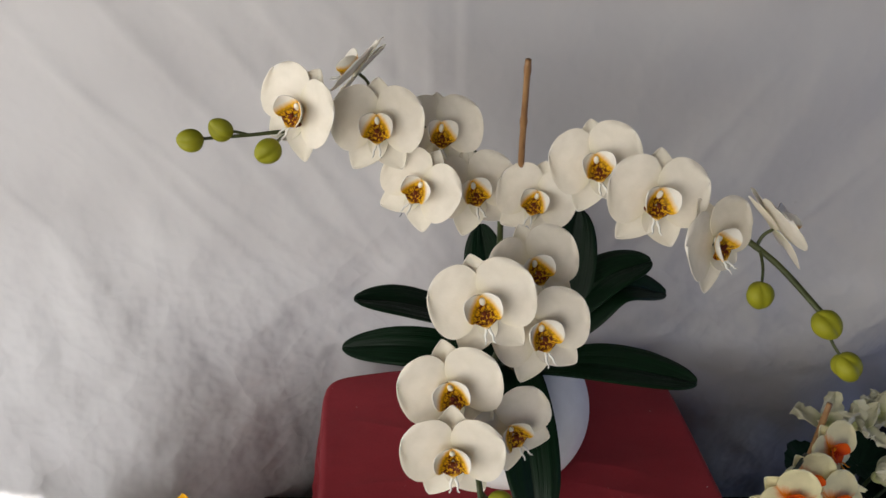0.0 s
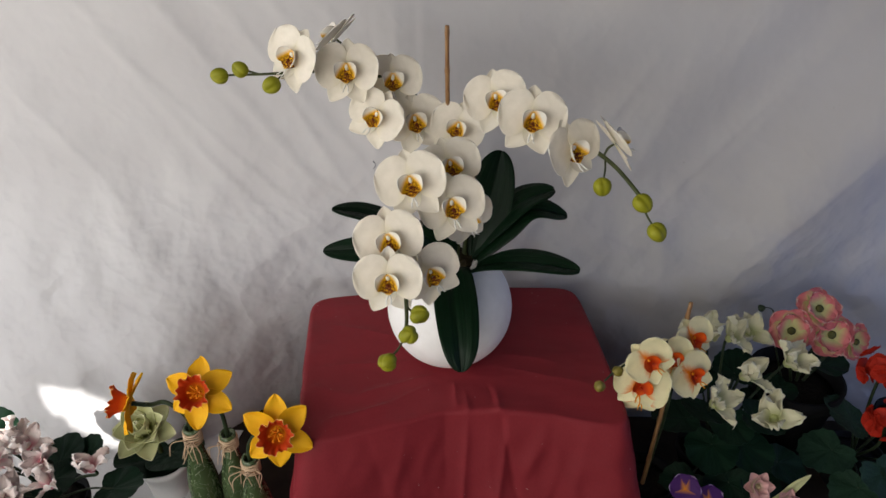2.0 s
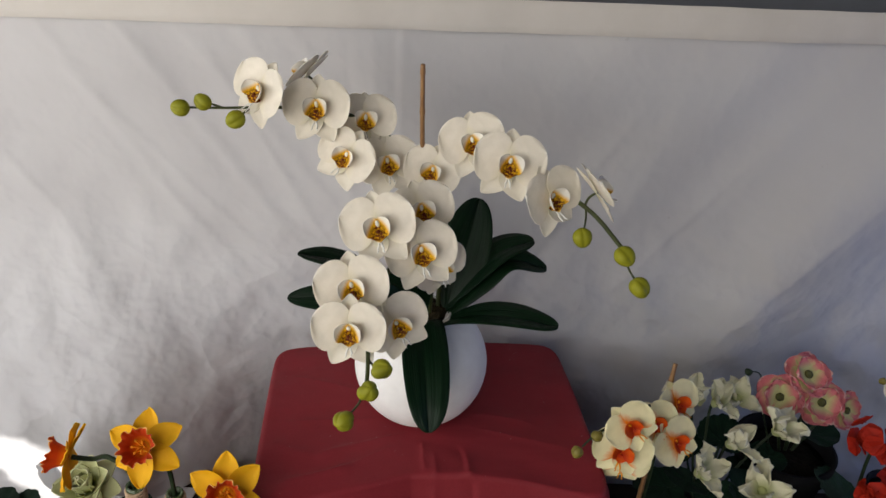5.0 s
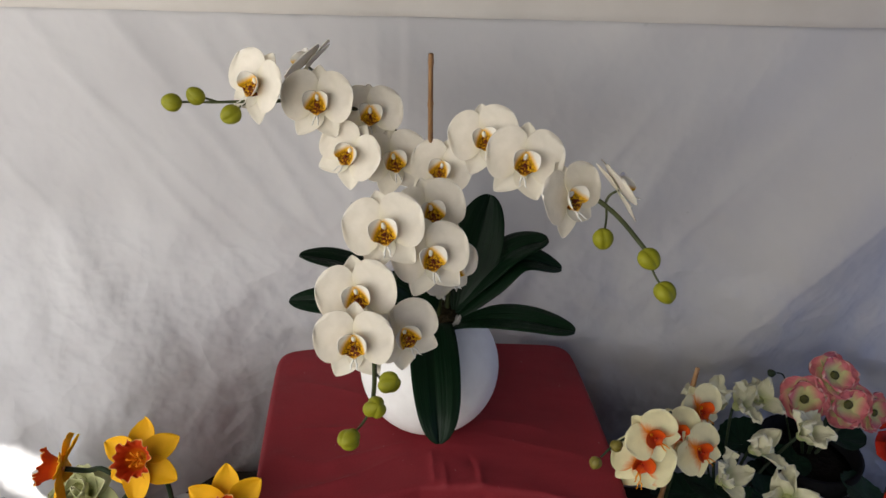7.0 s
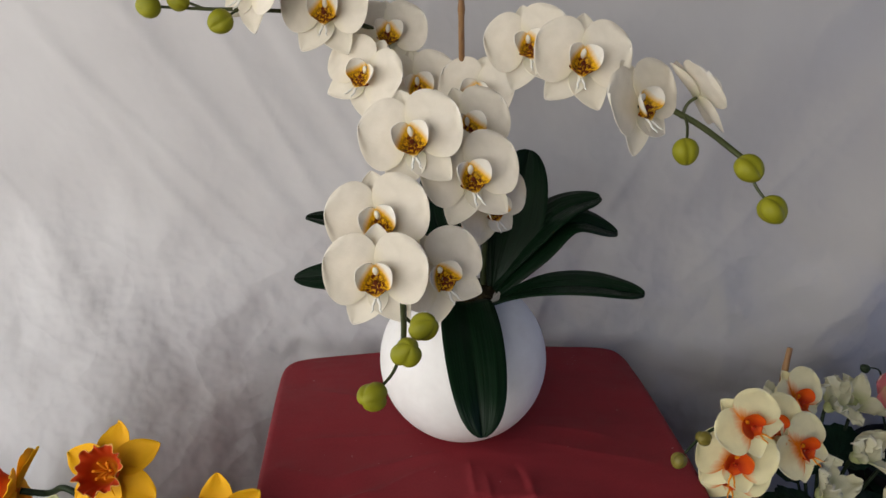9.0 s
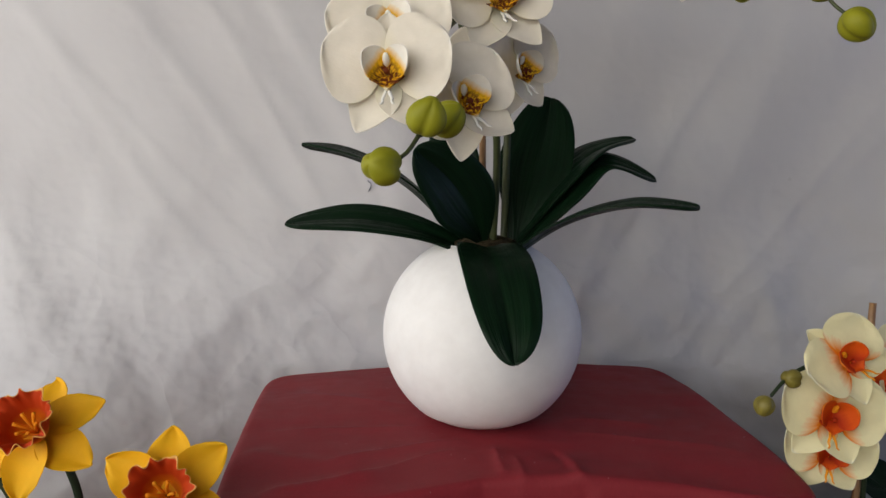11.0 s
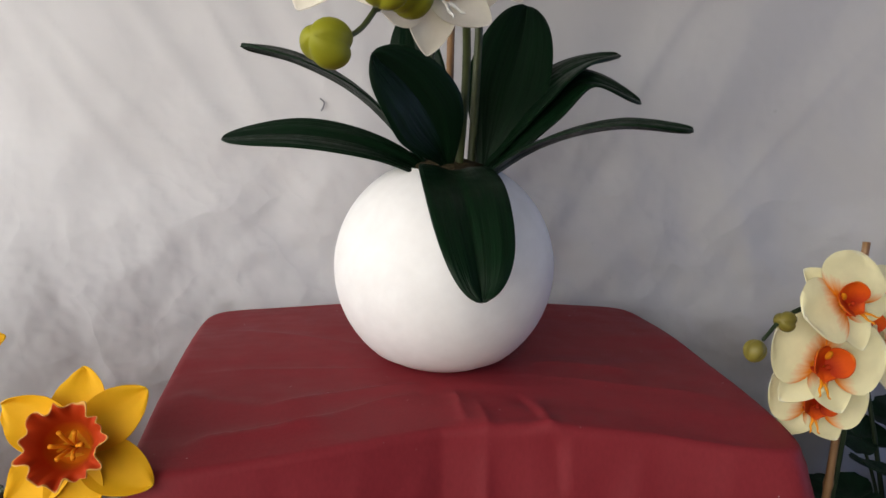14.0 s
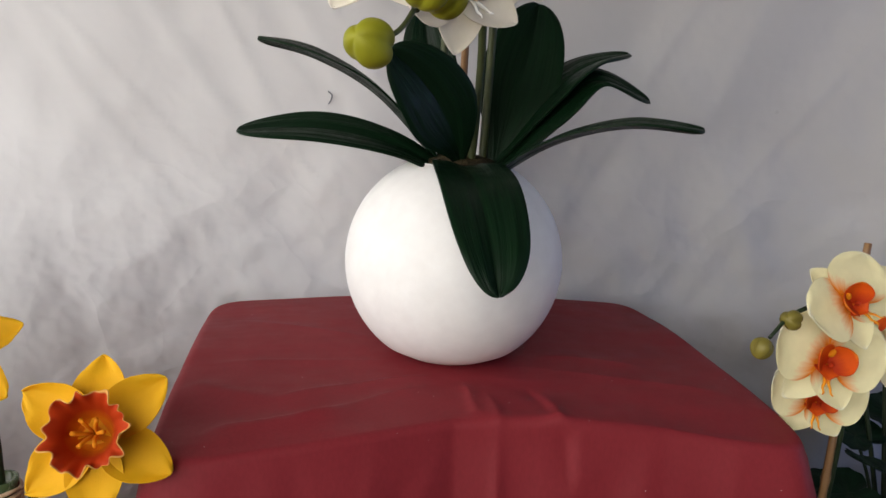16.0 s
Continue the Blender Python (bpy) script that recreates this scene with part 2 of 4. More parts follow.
BLACK_POT = plain_material("black_plastic", (0.005, 0.005, 0.006), (0.010, 0.010, 0.011), 40, 0.6, Specular_IOR_Level=0.08)
WHITE_POT = plain_material("white_pot", (0.70, 0.68, 0.66), (0.78, 0.77, 0.75), 40, 0.5)


def bottle_glass():
    m, n, l, b = shader("green_bottle", (0.05, 0.085, 0.035), 0.22)
    b.inputs["Transmission Weight"].default_value = 0.25
    lines = n.new("ShaderNodeTexNoise")
    lines.inputs["Scale"].default_value, lines.inputs["Detail"].default_value, lines.inputs["Distortion"].default_value = 38, 2, 2.2
    tc = n.new("ShaderNodeTexCoord")
    l.new(tc.outputs["Object"], lines.inputs["Vector"])
    thin = ramp(n, l, lines.outputs["Fac"], (0.488, (0, 0, 0)), (0.5, (1, 1, 1)), (0.512, (0, 0, 0)))
    body = ramp(n, l, noise_of(n, l, 14, 3), (0.3, (0.035, 0.065, 0.025)), (0.7, (0.085, 0.125, 0.05)))
    l.new(mixed(n, l, thin, body, (0.36, 0.40, 0.27)), b.inputs["Base Color"])
    return m


BOTTLE = bottle_glass()


# ---- building blocks ----
WORLD = {}


def thing(name, place, label, category, group="", kind=""):
    """An Empty at the base of a thing."""
    ob = tagged(new(name), label, category, group, kind)
    ob.empty_display_size = 0.02
    ob.matrix_world = Matrix.Translation(place)
    WORLD[ob] = Matrix.Translation(place)
    return ob


def part(name, me, material, parent, label="", m=None):
    """A mesh as one part under a thing or part; m is its pose in the world."""
    if not me.materials:
        me.materials.append(material)
    ob = new(name, me)
    ob.parent = parent
    m = m or Matrix()
    ob.matrix_basis = WORLD[parent].inverted() @ m
    WORLD[ob] = m
    if label:
        ob["label"] = label
    return ob


def solo(name, me, material, label="", category="", kind="", m=None):
    me.materials.append(material)
    ob = tagged(new(name, me), label, category, "", kind)
    ob.matrix_world = m or Matrix()
    WORLD[ob] = m or Matrix()
    return ob


def mesh_of(verts, faces, uvs=None, smooth=True):
    me = bpy.data.meshes.new("form")
    me.from_pydata([tuple(v) for v in verts], [], faces)
    if uvs is not None:
        layer = me.uv_layers.new(name="UVMap")
        flat = np.zeros(len(me.loops), dtype=np.int32)
        me.loops.foreach_get("vertex_index", flat)
        layer.data.foreach_set("uv", np.asarray(uvs, dtype=np.float32)[flat].ravel())
    if smooth:
        me.shade_smooth()
    me.update()
    return me


def sheet(fn, nu, nv, thick, dense=1.0):
    """A curved sheet with thickness: fn(u, v) gives a place, u and v from 0 to 1."""
    us, vs = 1 - (1 - np.linspace(0, 1, nu)) ** dense, np.linspace(0, 1, nv)
    p = np.array([[fn(u, v) for v in vs] for u in us], dtype=float)
    du, dv = np.gradient(p, axis=0), np.gradient(p, axis=1)
    nrm = np.cross(du, dv)
    ln = np.linalg.norm(nrm, axis=2, keepdims=True)
    nrm = nrm / np.maximum(ln, 1e-12)
    taper = np.ones((nu, nv, 1))
    taper[0], taper[-1], taper[:, 0], taper[:, -1] = 0.6, 0.6, 0.6, 0.6
    top, low = p + nrm * thick / 2 * taper, p - nrm * thick / 2 * taper
    verts = np.concatenate([top.reshape(-1, 3), low.reshape(-1, 3)])
    uv = np.array([[(u, v) for v in vs] for u in us]).reshape(-1, 2)
    n = nu * nv
    at = lambda i, j: i * nv + j
    faces = []
    for i in range(nu - 1):
        for j in range(nv - 1):
            a, b, c, d = at(i, j), at(i + 1, j), at(i + 1, j + 1), at(i, j + 1)
            faces += [(a, b, c, d), (n + d, n + c, n + b, n + a)]
    for i in range(nu - 1):
        faces += [(at(i, 0), n + at(i, 0), n + at(i + 1, 0), at(i + 1, 0)), (at(i + 1, nv - 1), n + at(i + 1, nv - 1), n + at(i, nv - 1), at(i, nv - 1))]
    for j in range(nv - 1):
        faces += [(at(0, j + 1), n + at(0, j + 1), n + at(0, j), at(0, j)), (at(nu - 1, j), n + at(nu - 1, j), n + at(nu - 1, j + 1), at(nu - 1, j + 1))]
    me = mesh_of(verts, faces, np.concatenate([uv, uv]))
    rim = np.zeros((nu, nv), dtype=bool)
    rim[0], rim[-1], rim[:, 0], rim[:, -1] = True, True, True, True
    rim = np.concatenate([rim.ravel(), rim.ravel()])
    ends = np.zeros(2 * len(me.edges), dtype=np.int32)
    me.edges.foreach_get("vertices", ends)
    sharp = rim[ends.reshape(-1, 2)].all(axis=1)
    me.attributes.new("sharp_edge", "BOOLEAN", "EDGE").data.foreach_set("value", sharp)
    return me


def spline(points, count):
    """Points on a smooth line through the given ones."""
    pts = [Vector(p) for p in points]
    pts = [pts[0] * 2 - pts[1]] + pts + [pts[-1] * 2 - pts[-2]]
    out, spans = [], len(pts) - 3
    for k in range(count):
        s = k / (count - 1) * spans
        i = min(int(s), spans - 1)
        f = s - i
        a, b, c, d = pts[i:i + 4]
        out.append(0.5 * (2 * b + (c - a) * f + (2 * a - 5 * b + 4 * c - d) * f * f + (3 * b - a - 3 * c + d) * f ** 3))
    return out


def tube(points, r0, r1=None, sides=9, count=None, knots=()):
    """A round stalk along points; knots: shares of the length where it thickens."""
    r1 = r0 if r1 is None else r1
    line = spline(points, count or max(8, 6 * len(points)))
    verts, faces = [], []
    side = None
    for k, p in enumerate(line):
        way = (line[min(k + 1, len(line) - 1)] - line[max(k - 1, 0)]).normalized()
        side = way.orthogonal() if side is None else (side - way * side.dot(way))
        side.normalize()
        other = way.cross(side)
        f = k / (len(line) - 1)
        r = r0 + (r1 - r0) * f
        for q in knots:
            r *= 1 + 0.28 * math.exp(-((f - q) / 0.012) ** 2)
        for s in range(sides):
            a = 2 * math.pi * s / sides
            verts.append(p + (side * math.cos(a) + other * math.sin(a)) * r)
    for k in range(len(line) - 1):
        for s in range(sides):
            a, b = k * sides + s, k * sides + (s + 1) % sides
            faces.append((a, b, b + sides, a + sides))
    faces += [tuple(range(sides))[::-1], tuple(len(verts) - sides + s for s in range(sides))]
    return mesh_of(verts, faces)


def lathe(profile, sides=64, wobble=None):
    """Turns a list of (radius, height) round the z axis."""
    verts, faces = [], []
    for r, z in profile:
        for s in range(sides):
            a = 2 * math.pi * s / sides
            q = r * (wobble(a, z) if wobble else 1)
            verts.append((q * math.cos(a), q * math.sin(a), z))
    for k in range(len(profile) - 1):
        for s in range(sides):
            a, b = k * sides + s, k * sides + (s + 1) % sides
            faces.append((a, b, b + sides, a + sides))
    faces += [tuple(range(sides))[::-1], tuple(len(verts) - sides + s for s in range(sides))]
    return mesh_of(verts, faces)


def face_pose(place, yaw, pitch, roll=0.0, size=1.0):
    """The pose of a flower that faces towards -y, turned to +x by yaw and up by pitch, and rolled anticlockwise as seen from the front."""
    a, p = radians(yaw), radians(pitch)
    n = Vector((math.sin(a) * math.cos(p), -math.cos(a) * math.cos(p), math.sin(p)))
    x = Vector((math.cos(a), math.sin(a), 0))
    up = n.cross(x)
    m = Matrix((x, up, n)).transposed().to_4x4()
    return Matrix.Translation(place) @ m @ Matrix.Rotation(radians(roll), 4, "Z") @ Matrix.Scale(size, 4)


def petal(length, half, peak=0.75, power=0.65, cup=0.0, bend=0.0, wave=0.0, waves=3, point=0.0, nu=12, nv=9, thick=0.0012, shift=0.0, seed=0, claw=0.0, frill=0.0):
    """A petal that grows along +x in the xy plane, its face to +z."""
    def fn(u, v):
        s = v * 2 - 1
        w = half * max(math.sin(math.pi * min(u, 1) ** peak), 0.0) ** power * (1 - point * u * u) + claw * (1 - u)
        x = length * u
        y = w * s + shift * length * u * u
        z = cup * half * (s * s) * math.sin(math.pi * min(u * 0.9 + 0.05, 1)) + bend * length * u * u
        z += wave * u * u * (math.sin(waves * math.pi * v + seed) * abs(s) + 0.5 * math.sin(5 * u + 3 * v + seed))
        z += frill * u * u * s * s * (math.sin(17 * u + 9 * s + seed) + 0.6 * math.sin(31 * u - 5 * s + 2 * seed))
        return x, y, z
    return sheet(fn, nu, nv, thick, 1.7)


def spin(deg, z=0.0, tip=0.0, out=0.0):
    """Turns a petal round the flower's axis; tip lifts it towards the front."""
    return Matrix.Rotation(radians(deg), 4, "Z") @ Matrix.Translation((out, 0, z)) @ Matrix.Rotation(radians(-tip), 4, "Y")


def blade(points, half, fold=0.25, up=(0, 0, 1), nu=26, nv=11, thick=0.0026, peak=0.8, power=0.6, groove=0.0012, tip_notch=0.0, twist=0.0, foot=0.22):
    """A strap-shaped leaf along points, channelled along its middle."""
    line = spline(points, 60)
    up = Vector(up)
    def fn(u, v):
        k = min(int(u * 59), 58)
        f = u * 59 - k
        p = line[k].lerp(line[k + 1], f)
        way = (line[min(k + 2, 59)] - line[max(k - 1, 0)]).normalized()
        side = way.cross(up).normalized()
        over = side.cross(way)
        if twist:
            a = twist * u
            side, over = side * math.cos(a) + over * math.sin(a), over * math.cos(a) - side * math.sin(a)
        s = v * 2 - 1
        t = min(0.06 + 0.94 * u, 1) ** peak
        swell = max(math.sin(math.pi * t), 0)
        w = half * (foot + (1 - foot) * swell ** (1.9 if foot < 0.15 else 0.9)) if t < 0.5 else half * swell ** power
        h = fold * w * (abs(s) ** 1.15 - 0.35 * abs(s) ** 4) - groove * math.exp(-(s / 0.07) ** 2) + 0.5 * groove * math.cos(s * 12 + 2 * u) * (1 - s * s) + 0.05 * half * math.sin(7 * u + 3 * s) * s * u
        return p + side * (w * s) + over * h - way * (tip_notch * max(0.0, 0.12 - abs(s)) * u ** 8)
    return sheet(fn, nu, nv, thick, 1.6)


def round_leaf(radius, scallop=0.05, count=18, notch=0.35, cup=0.12, ripple=0.03, thick=0.0014, seed=0, point=0.12):
    """A heart-shaped leaf in the xy plane, its stalk at the origin and its tip towards +x."""
    def fn(u, v):
        a = (v * 2 - 1) * math.pi
        r = radius * (1 - notch * math.exp(-((math.pi - abs(a)) / 0.45) ** 2)) * (1 + scallop * abs(math.sin(count * a / 2))) * (1 + point * math.exp(-(a / 0.5) ** 2))
        q = r * (0.02 + 0.98 * u)
        z = cup * radius * u * u + ripple * radius * u * math.sin(5 * a + seed) - 0.10 * radius * u * math.exp(-(a / 0.12) ** 2)
        return q * math.cos(a) + radius * 0.25 * u, q * math.sin(a), z
    return sheet(fn, 7, 40, thick)


def ball_form(rx, ry, rz, lobes=0, depth=0.0, su=18, sv=12, taper=0.0):
    """A rounded body with its long axis on z, with lobes round it."""
    verts, faces = [(0, 0, -rz)], []
    for j in range(1, sv):
        t = math.pi * j / sv
        for i in range(su):
            a = 2 * math.pi * i / su
            k = math.sin(t) * (1 - depth * (1 - abs(math.sin(lobes * a / 2))) ** 1.5 * (0.55 + 0.45 * math.cos(t) ** 2) if lobes else 1) * (1 - taper * math.cos(t) * -1)
            verts.append((rx * k * math.cos(a), ry * k * math.sin(a), -rz * math.cos(t)))
    verts.append((0, 0, rz))
    for i in range(su):
        faces.append((0, 1 + (i + 1) % su, 1 + i))
        faces.append((len(verts) - 1, len(verts) - 1 - su + i, len(verts) - 1 - su + (i + 1) % su))
    for j in range(sv - 2):
        for i in range(su):
            a, b = 1 + j * su + i, 1 + j * su + (i + 1) % su
            faces.append((a, b, b + su, a + su))
    return mesh_of(verts, faces)


def along(way, place):
    return Matrix.Translation(place) @ Vector(way).to_track_quat("Z", "Y").to_matrix().to_4x4()


def smooth_step(a, b, x):
    t = min(max((x - a) / (b - a), 0.0), 1.0)
    return t * t * (3 - 2 * t)


# ---- the stall ----
TOP = 0.789        # cloth top of the pedestal
BENCH = 0.48       # top of the low display bench


def backdrop_place(x, z):
    """Hanging white sheet: drawn folds fan down from the top, and the foot sweeps forward beside the pedestal."""
    y = 0.235
    y -= 0.215 * smooth_step(-0.24, -0.58, x) * smooth_step(0.98, 0.52, z)
    # long slanting folds
    a = radians(62)
    p, q = x * math.sin(a) + (z - 1.3) * math.cos(a), x * math.cos(a) - (z - 1.3) * math.sin(a)
    left = 1 - smooth_step(-0.15, 0.12, x)
    y += left * 0.0070 * noise.noise((p * 5.5, q * 0.9, 0.3))
    y += left * 0.0030 * noise.noise((p * 15.0, q * 1.7, 4.1))
    # folds on the other side run the opposite way
    p2, q2 = x * 0.82 - (z - 1.0) * 0.57, x * 0.57 + (z - 1.0) * 0.82
    right = smooth_step(0.05, 0.3, x)
    y += right * 0.010 * noise.noise((p2 * 8.0, q2 * 1.4, 7.7))
    # one deep roll of the sheet
    d = (x - 0.468) * 0.822 - (z - 0.727) * 0.57
    y -= 0.034 * math.exp(-((d - 0.01) / (0.11 if d < 0.01 else 0.09)) ** 2) * smooth_step(0.40, 0.62, x) * smooth_step(0.5, 0.75, z)
    y += 0.040 * smooth_step(-0.05, 0.32, d) * smooth_step(0.3, 0.5, x)
    # drawn lines that fan out from the top
    for x0, lean, amp in ((-0.62, 0.62, 0.005), (-0.50, 0.72, 0.006), (-0.41, 0.80, 0.004), (-0.31, 0.62, 0.006), (-0.24, 0.76, 0.004), (0.66, -0.62, 0.0025), (0.42, -0.30, 0.002)):
        e = (x - x0 - lean * (1.32 - z)) / 0.016
        y -= 0.4 * amp * math.exp(-e * e) * (1 if e > 0 else math.exp(-e * e * 0.5)) * smooth_step(0.72, 1.0, z)
    # thin ironed-in creases
    for x0, z0, lean, amp, w, reach in ((-0.60, 1.25, 0.95, 0.0030, 0.007, 0.50), (-0.36, 1.28, 0.55, 0.0028, 0.006, 0.42), (-0.46, 1.05, 0.85, 0.0026, 0.006, 0.35), (-0.30, 1.02, 1.30, 0.0024, 0.006, 0.22),
                                        (-0.20, 1.20, 0.70, 0.0022, 0.005, 0.20), (0.34, 1.22, -0.55, 0.0022, 0.007, 0.45), (0.58, 1.20, -0.75, 0.0026, 0.007, 0.45), (0.20, 1.05, -0.35, 0.0018, 0.006, 0.30), (0.75, 1.10, -0.70, 0.0030, 0.008, 0.40), (-0.75, 1.15, 0.70, 0.0030, 0.008, 0.40)):
        f = (z0 - z) / reach
        if 0 < f < 1:
            e = x - x0 - lean * (z0 - z) - 0.006 * noise.noise((z * 6, x0 * 9, 3.0))
            y -= amp * math.exp(-abs(e) / (w if e > 0 else 3 * w)) * math.sin(math.pi * f) ** 0.6
    # gathered upright creases
    crease = smooth_step(0.90, 1.3, z)
    for k, cx in enumerate((-0.135, -0.095, -0.062, -0.05)):
        cx += 0.10 * (1.3 - z) * (0.5 - 0.2 * k)
        y += (0.35 + 0.65 * crease) * 0.0016 * math.exp(-abs(x - cx) / 0.006) * (-1) ** k
    # crumpling near the foot
    low = smooth_step(1.15, 0.8, z)
    y += (0.30 + low) * 0.0070 * noise.turbulence((x * 9, z * 9, 2.0), 3, False) * 0.6
    y += low * 0.008 * noise.noise((x * 14 + z * 6, z * 12, 5.5))
    y += 0.007 * noise.noise((x * 2.5, z * 2.5, 9.0))
    return y


back = solo("wall_back", sheet(lambda u, v: (lambda x, z: (x, backdrop_place(x, z), z))(-1.36 + 2.9 * u, 0.3 + 1.03 * v + 0.017 * (-1.36 + 2.9 * u)), 520, 200, 0.002), SHEET, "white cotton sheet hung as a creased backdrop", "backdrop", "structure")


def hem_place(u, v):
    x = -1.36 + 2.9 * u
    z0 = 1.303 + 0.020 * x
    a = v * math.pi
    return x, 0.2245 - 0.003 * math.sin(a) ** 0.5 + 0.006 * noise.noise((x * 3, 0, 0)), z0 + 0.046 * v + 0.002 * noise.noise((x * 9, v * 2, 1))


solo("trim", sheet(hem_place, 120, 9, 0.003), HEM, "cream hem along the top of the hung sheet", "hem", "structure")

solo("backdrop_foot", sheet(lambda u, v: (-1.33 + 0.93 * u - 0.05 * v, 0.10 - 0.30 * v, 0.4835 + 0.0015 * noise.noise((u * 9, v * 5, 3))), 30, 14, 0.002), SHEET, "foot of the white sheet lying on the bench", "sheet", "structure")


def panel(name, corners, material, label, category, nu=24, nv=24, amp=0.02, thick=0.01, kind="structure"):
    """A hung cloth wall between four corners, slightly billowing."""
    a, b, c, d = (Vector(q) for q in corners)
    n = (b - a).cross(d - a).normalized()
    def fn(u, v):
        p = a.lerp(b, u).lerp(d.lerp(c, u), v)
        return p + n * amp * noise.noise((p.x * 1.5, p.y * 1.5, p.z * 1.5))
    return solo(name, sheet(fn, nu, nv, thick), material, label, category, kind)


panel("wall_behind", ((-3.2, 0.62, 0), (1.7, 0.62, 0), (1.7, 0.62, 2.4), (-3.2, 0.62, 2.4)), GREY_CLOTH, "grey tent wall cloth behind the hung sheet", "tent wall")
# added right side cloths, out of view, with an opening for sky light
panel("sky_block_right_high", ((1.56, -3.0, 1.55), (1.56, 0.62, 1.55), (1.56, 0.62, 2.4), (1.56, -3.0, 2.4)), GREY_CLOTH, "unseen grey side cloth added to block high sky light", "tent wall")
panel("sky_block_right_front", ((1.56, -3.0, 0), (1.56, -0.75, 0), (1.56, -0.75, 1.55), (1.56, -3.0, 1.55)), GREY_CLOTH, "unseen grey side cloth added to block sky light", "tent wall")
# unseen cloth, added to block sky fill from the front right
panel("sky_block_front", ((1.56, -2.1, 0), (-0.10, -2.1, 0), (-0.10, -2.1, 2.4), (1.56, -2.1, 2.4)), GREY_CLOTH, "unseen grey cloth added in front to block sky light", "tent wall")
# out of view as well, added to shut the left side below its opening
panel("sky_block_left_low", ((-1.38, -3.0, 0), (-1.38, 0.62, 0), (-1.38, 0.62, 0.85), (-1.38, -3.0, 0.85)), GREY_CLOTH, "unseen grey side cloth added to block low sky light", "tent wall")
panel("floor", ((-6, -8, 0), (6, -8, 0), (6, 3, 0), (-6, 3, 0)), GROUND, "packed earth floor of the stall", "floor", amp=0.0)


def roof():
    """Unseen roof added to block the sun; its gap shapes the sheet's sun patch."""
    z, x0, x1, y0, y1 = 2.3, -3.4, 1.8, -3.0, 0.7
    outline = [(-0.755, 0.660), (-0.70, 0.650), (-0.672, 0.650), (-0.655, 0.638), (-0.615, 0.620), (-0.560, 0.585), (-0.535, 0.540), (-0.525, 0.500), (-0.560, 0.488), (-0.590, 0.500), (-0.632, 0.515), (-0.645, 0.538), (-0.672, 0.552), (-0.690, 0.590), (-0.715, 0.590), (-0.742, 0.630)]
    gap = []
    for px, pz in outline:
        s = (z - pz) / -SUN_WAY.z
        gap.append((px - SUN_WAY.x * s, 0.03 - SUN_WAY.y * s))
    bm = bmesh.new()
    outer = [bm.verts.new((x, y, z)) for x, y in ((x0, y0), (x1, y0), (x1, y1), (x0, y1))]
    inner = [bm.verts.new((x, y, z)) for x, y in gap]
    edges = [bm.edges.new((ring[i], ring[(i + 1) % len(ring)])) for ring in (outer, inner) for i in range(len(ring))]
    bmesh.ops.triangle_fill(bm, edges=edges, use_beauty=True)
    me = bpy.data.meshes.new("form")
    bm.to_mesh(me)
    bm.free()
    return solo("sun_mask_roof", me, GREY_CLOTH, "unseen roof cloth added to block the sun, gap cut to shape", "tent roof", "structure")


roof()

# low bench under everything
bench = thing("display_bench", (0, -0.2, 0), "low display bench under a dark brown cloth", "bench")


def bench_cloth(u, v):
    x = -1.3 + 2.8 * u
    s = v * 1.15
    y, z = (0.16 - s * 0.8 / 0.75, BENCH) if s < 0.75 else (-0.64 - 0.02 * math.sin(x * 14), BENCH - (s - 0.75) * 1.15)
    return x, y, z + 0.002 * noise.noise((x * 6, y * 6, 0)) * (s < 0.75)


part("cloth", sheet(bench_cloth, 90, 40, 0.003), BROWN_CLOTH, bench)


def timber(lo, hi):
    bm = bmesh.new()
    bmesh.ops.create_cube(bm, size=1)
    for v in bm.verts:
        v.co = [lo[i] + (v.co[i] + 0.5) * (hi[i] - lo[i]) for i in range(3)]
    bmesh.ops.bevel(bm, geom=bm.edges[:], offset=0.003, segments=2, affect="EDGES")
    me = bpy.data.meshes.new("form")
    bm.to_mesh(me)
    bm.free()
    return me


part("board", timber((-1.29, -0.62, BENCH - 0.03), (1.49, 0.16, BENCH - 0.006)), BAMBOO, bench)
for lx in (-1.2, -0.1, 1.4):
    for ly in (-0.56, 0.1):
        part("leg", timber((lx - 0.025, ly - 0.025, 0), (lx + 0.025, ly + 0.025, BENCH - 0.03)), BAMBOO, bench)


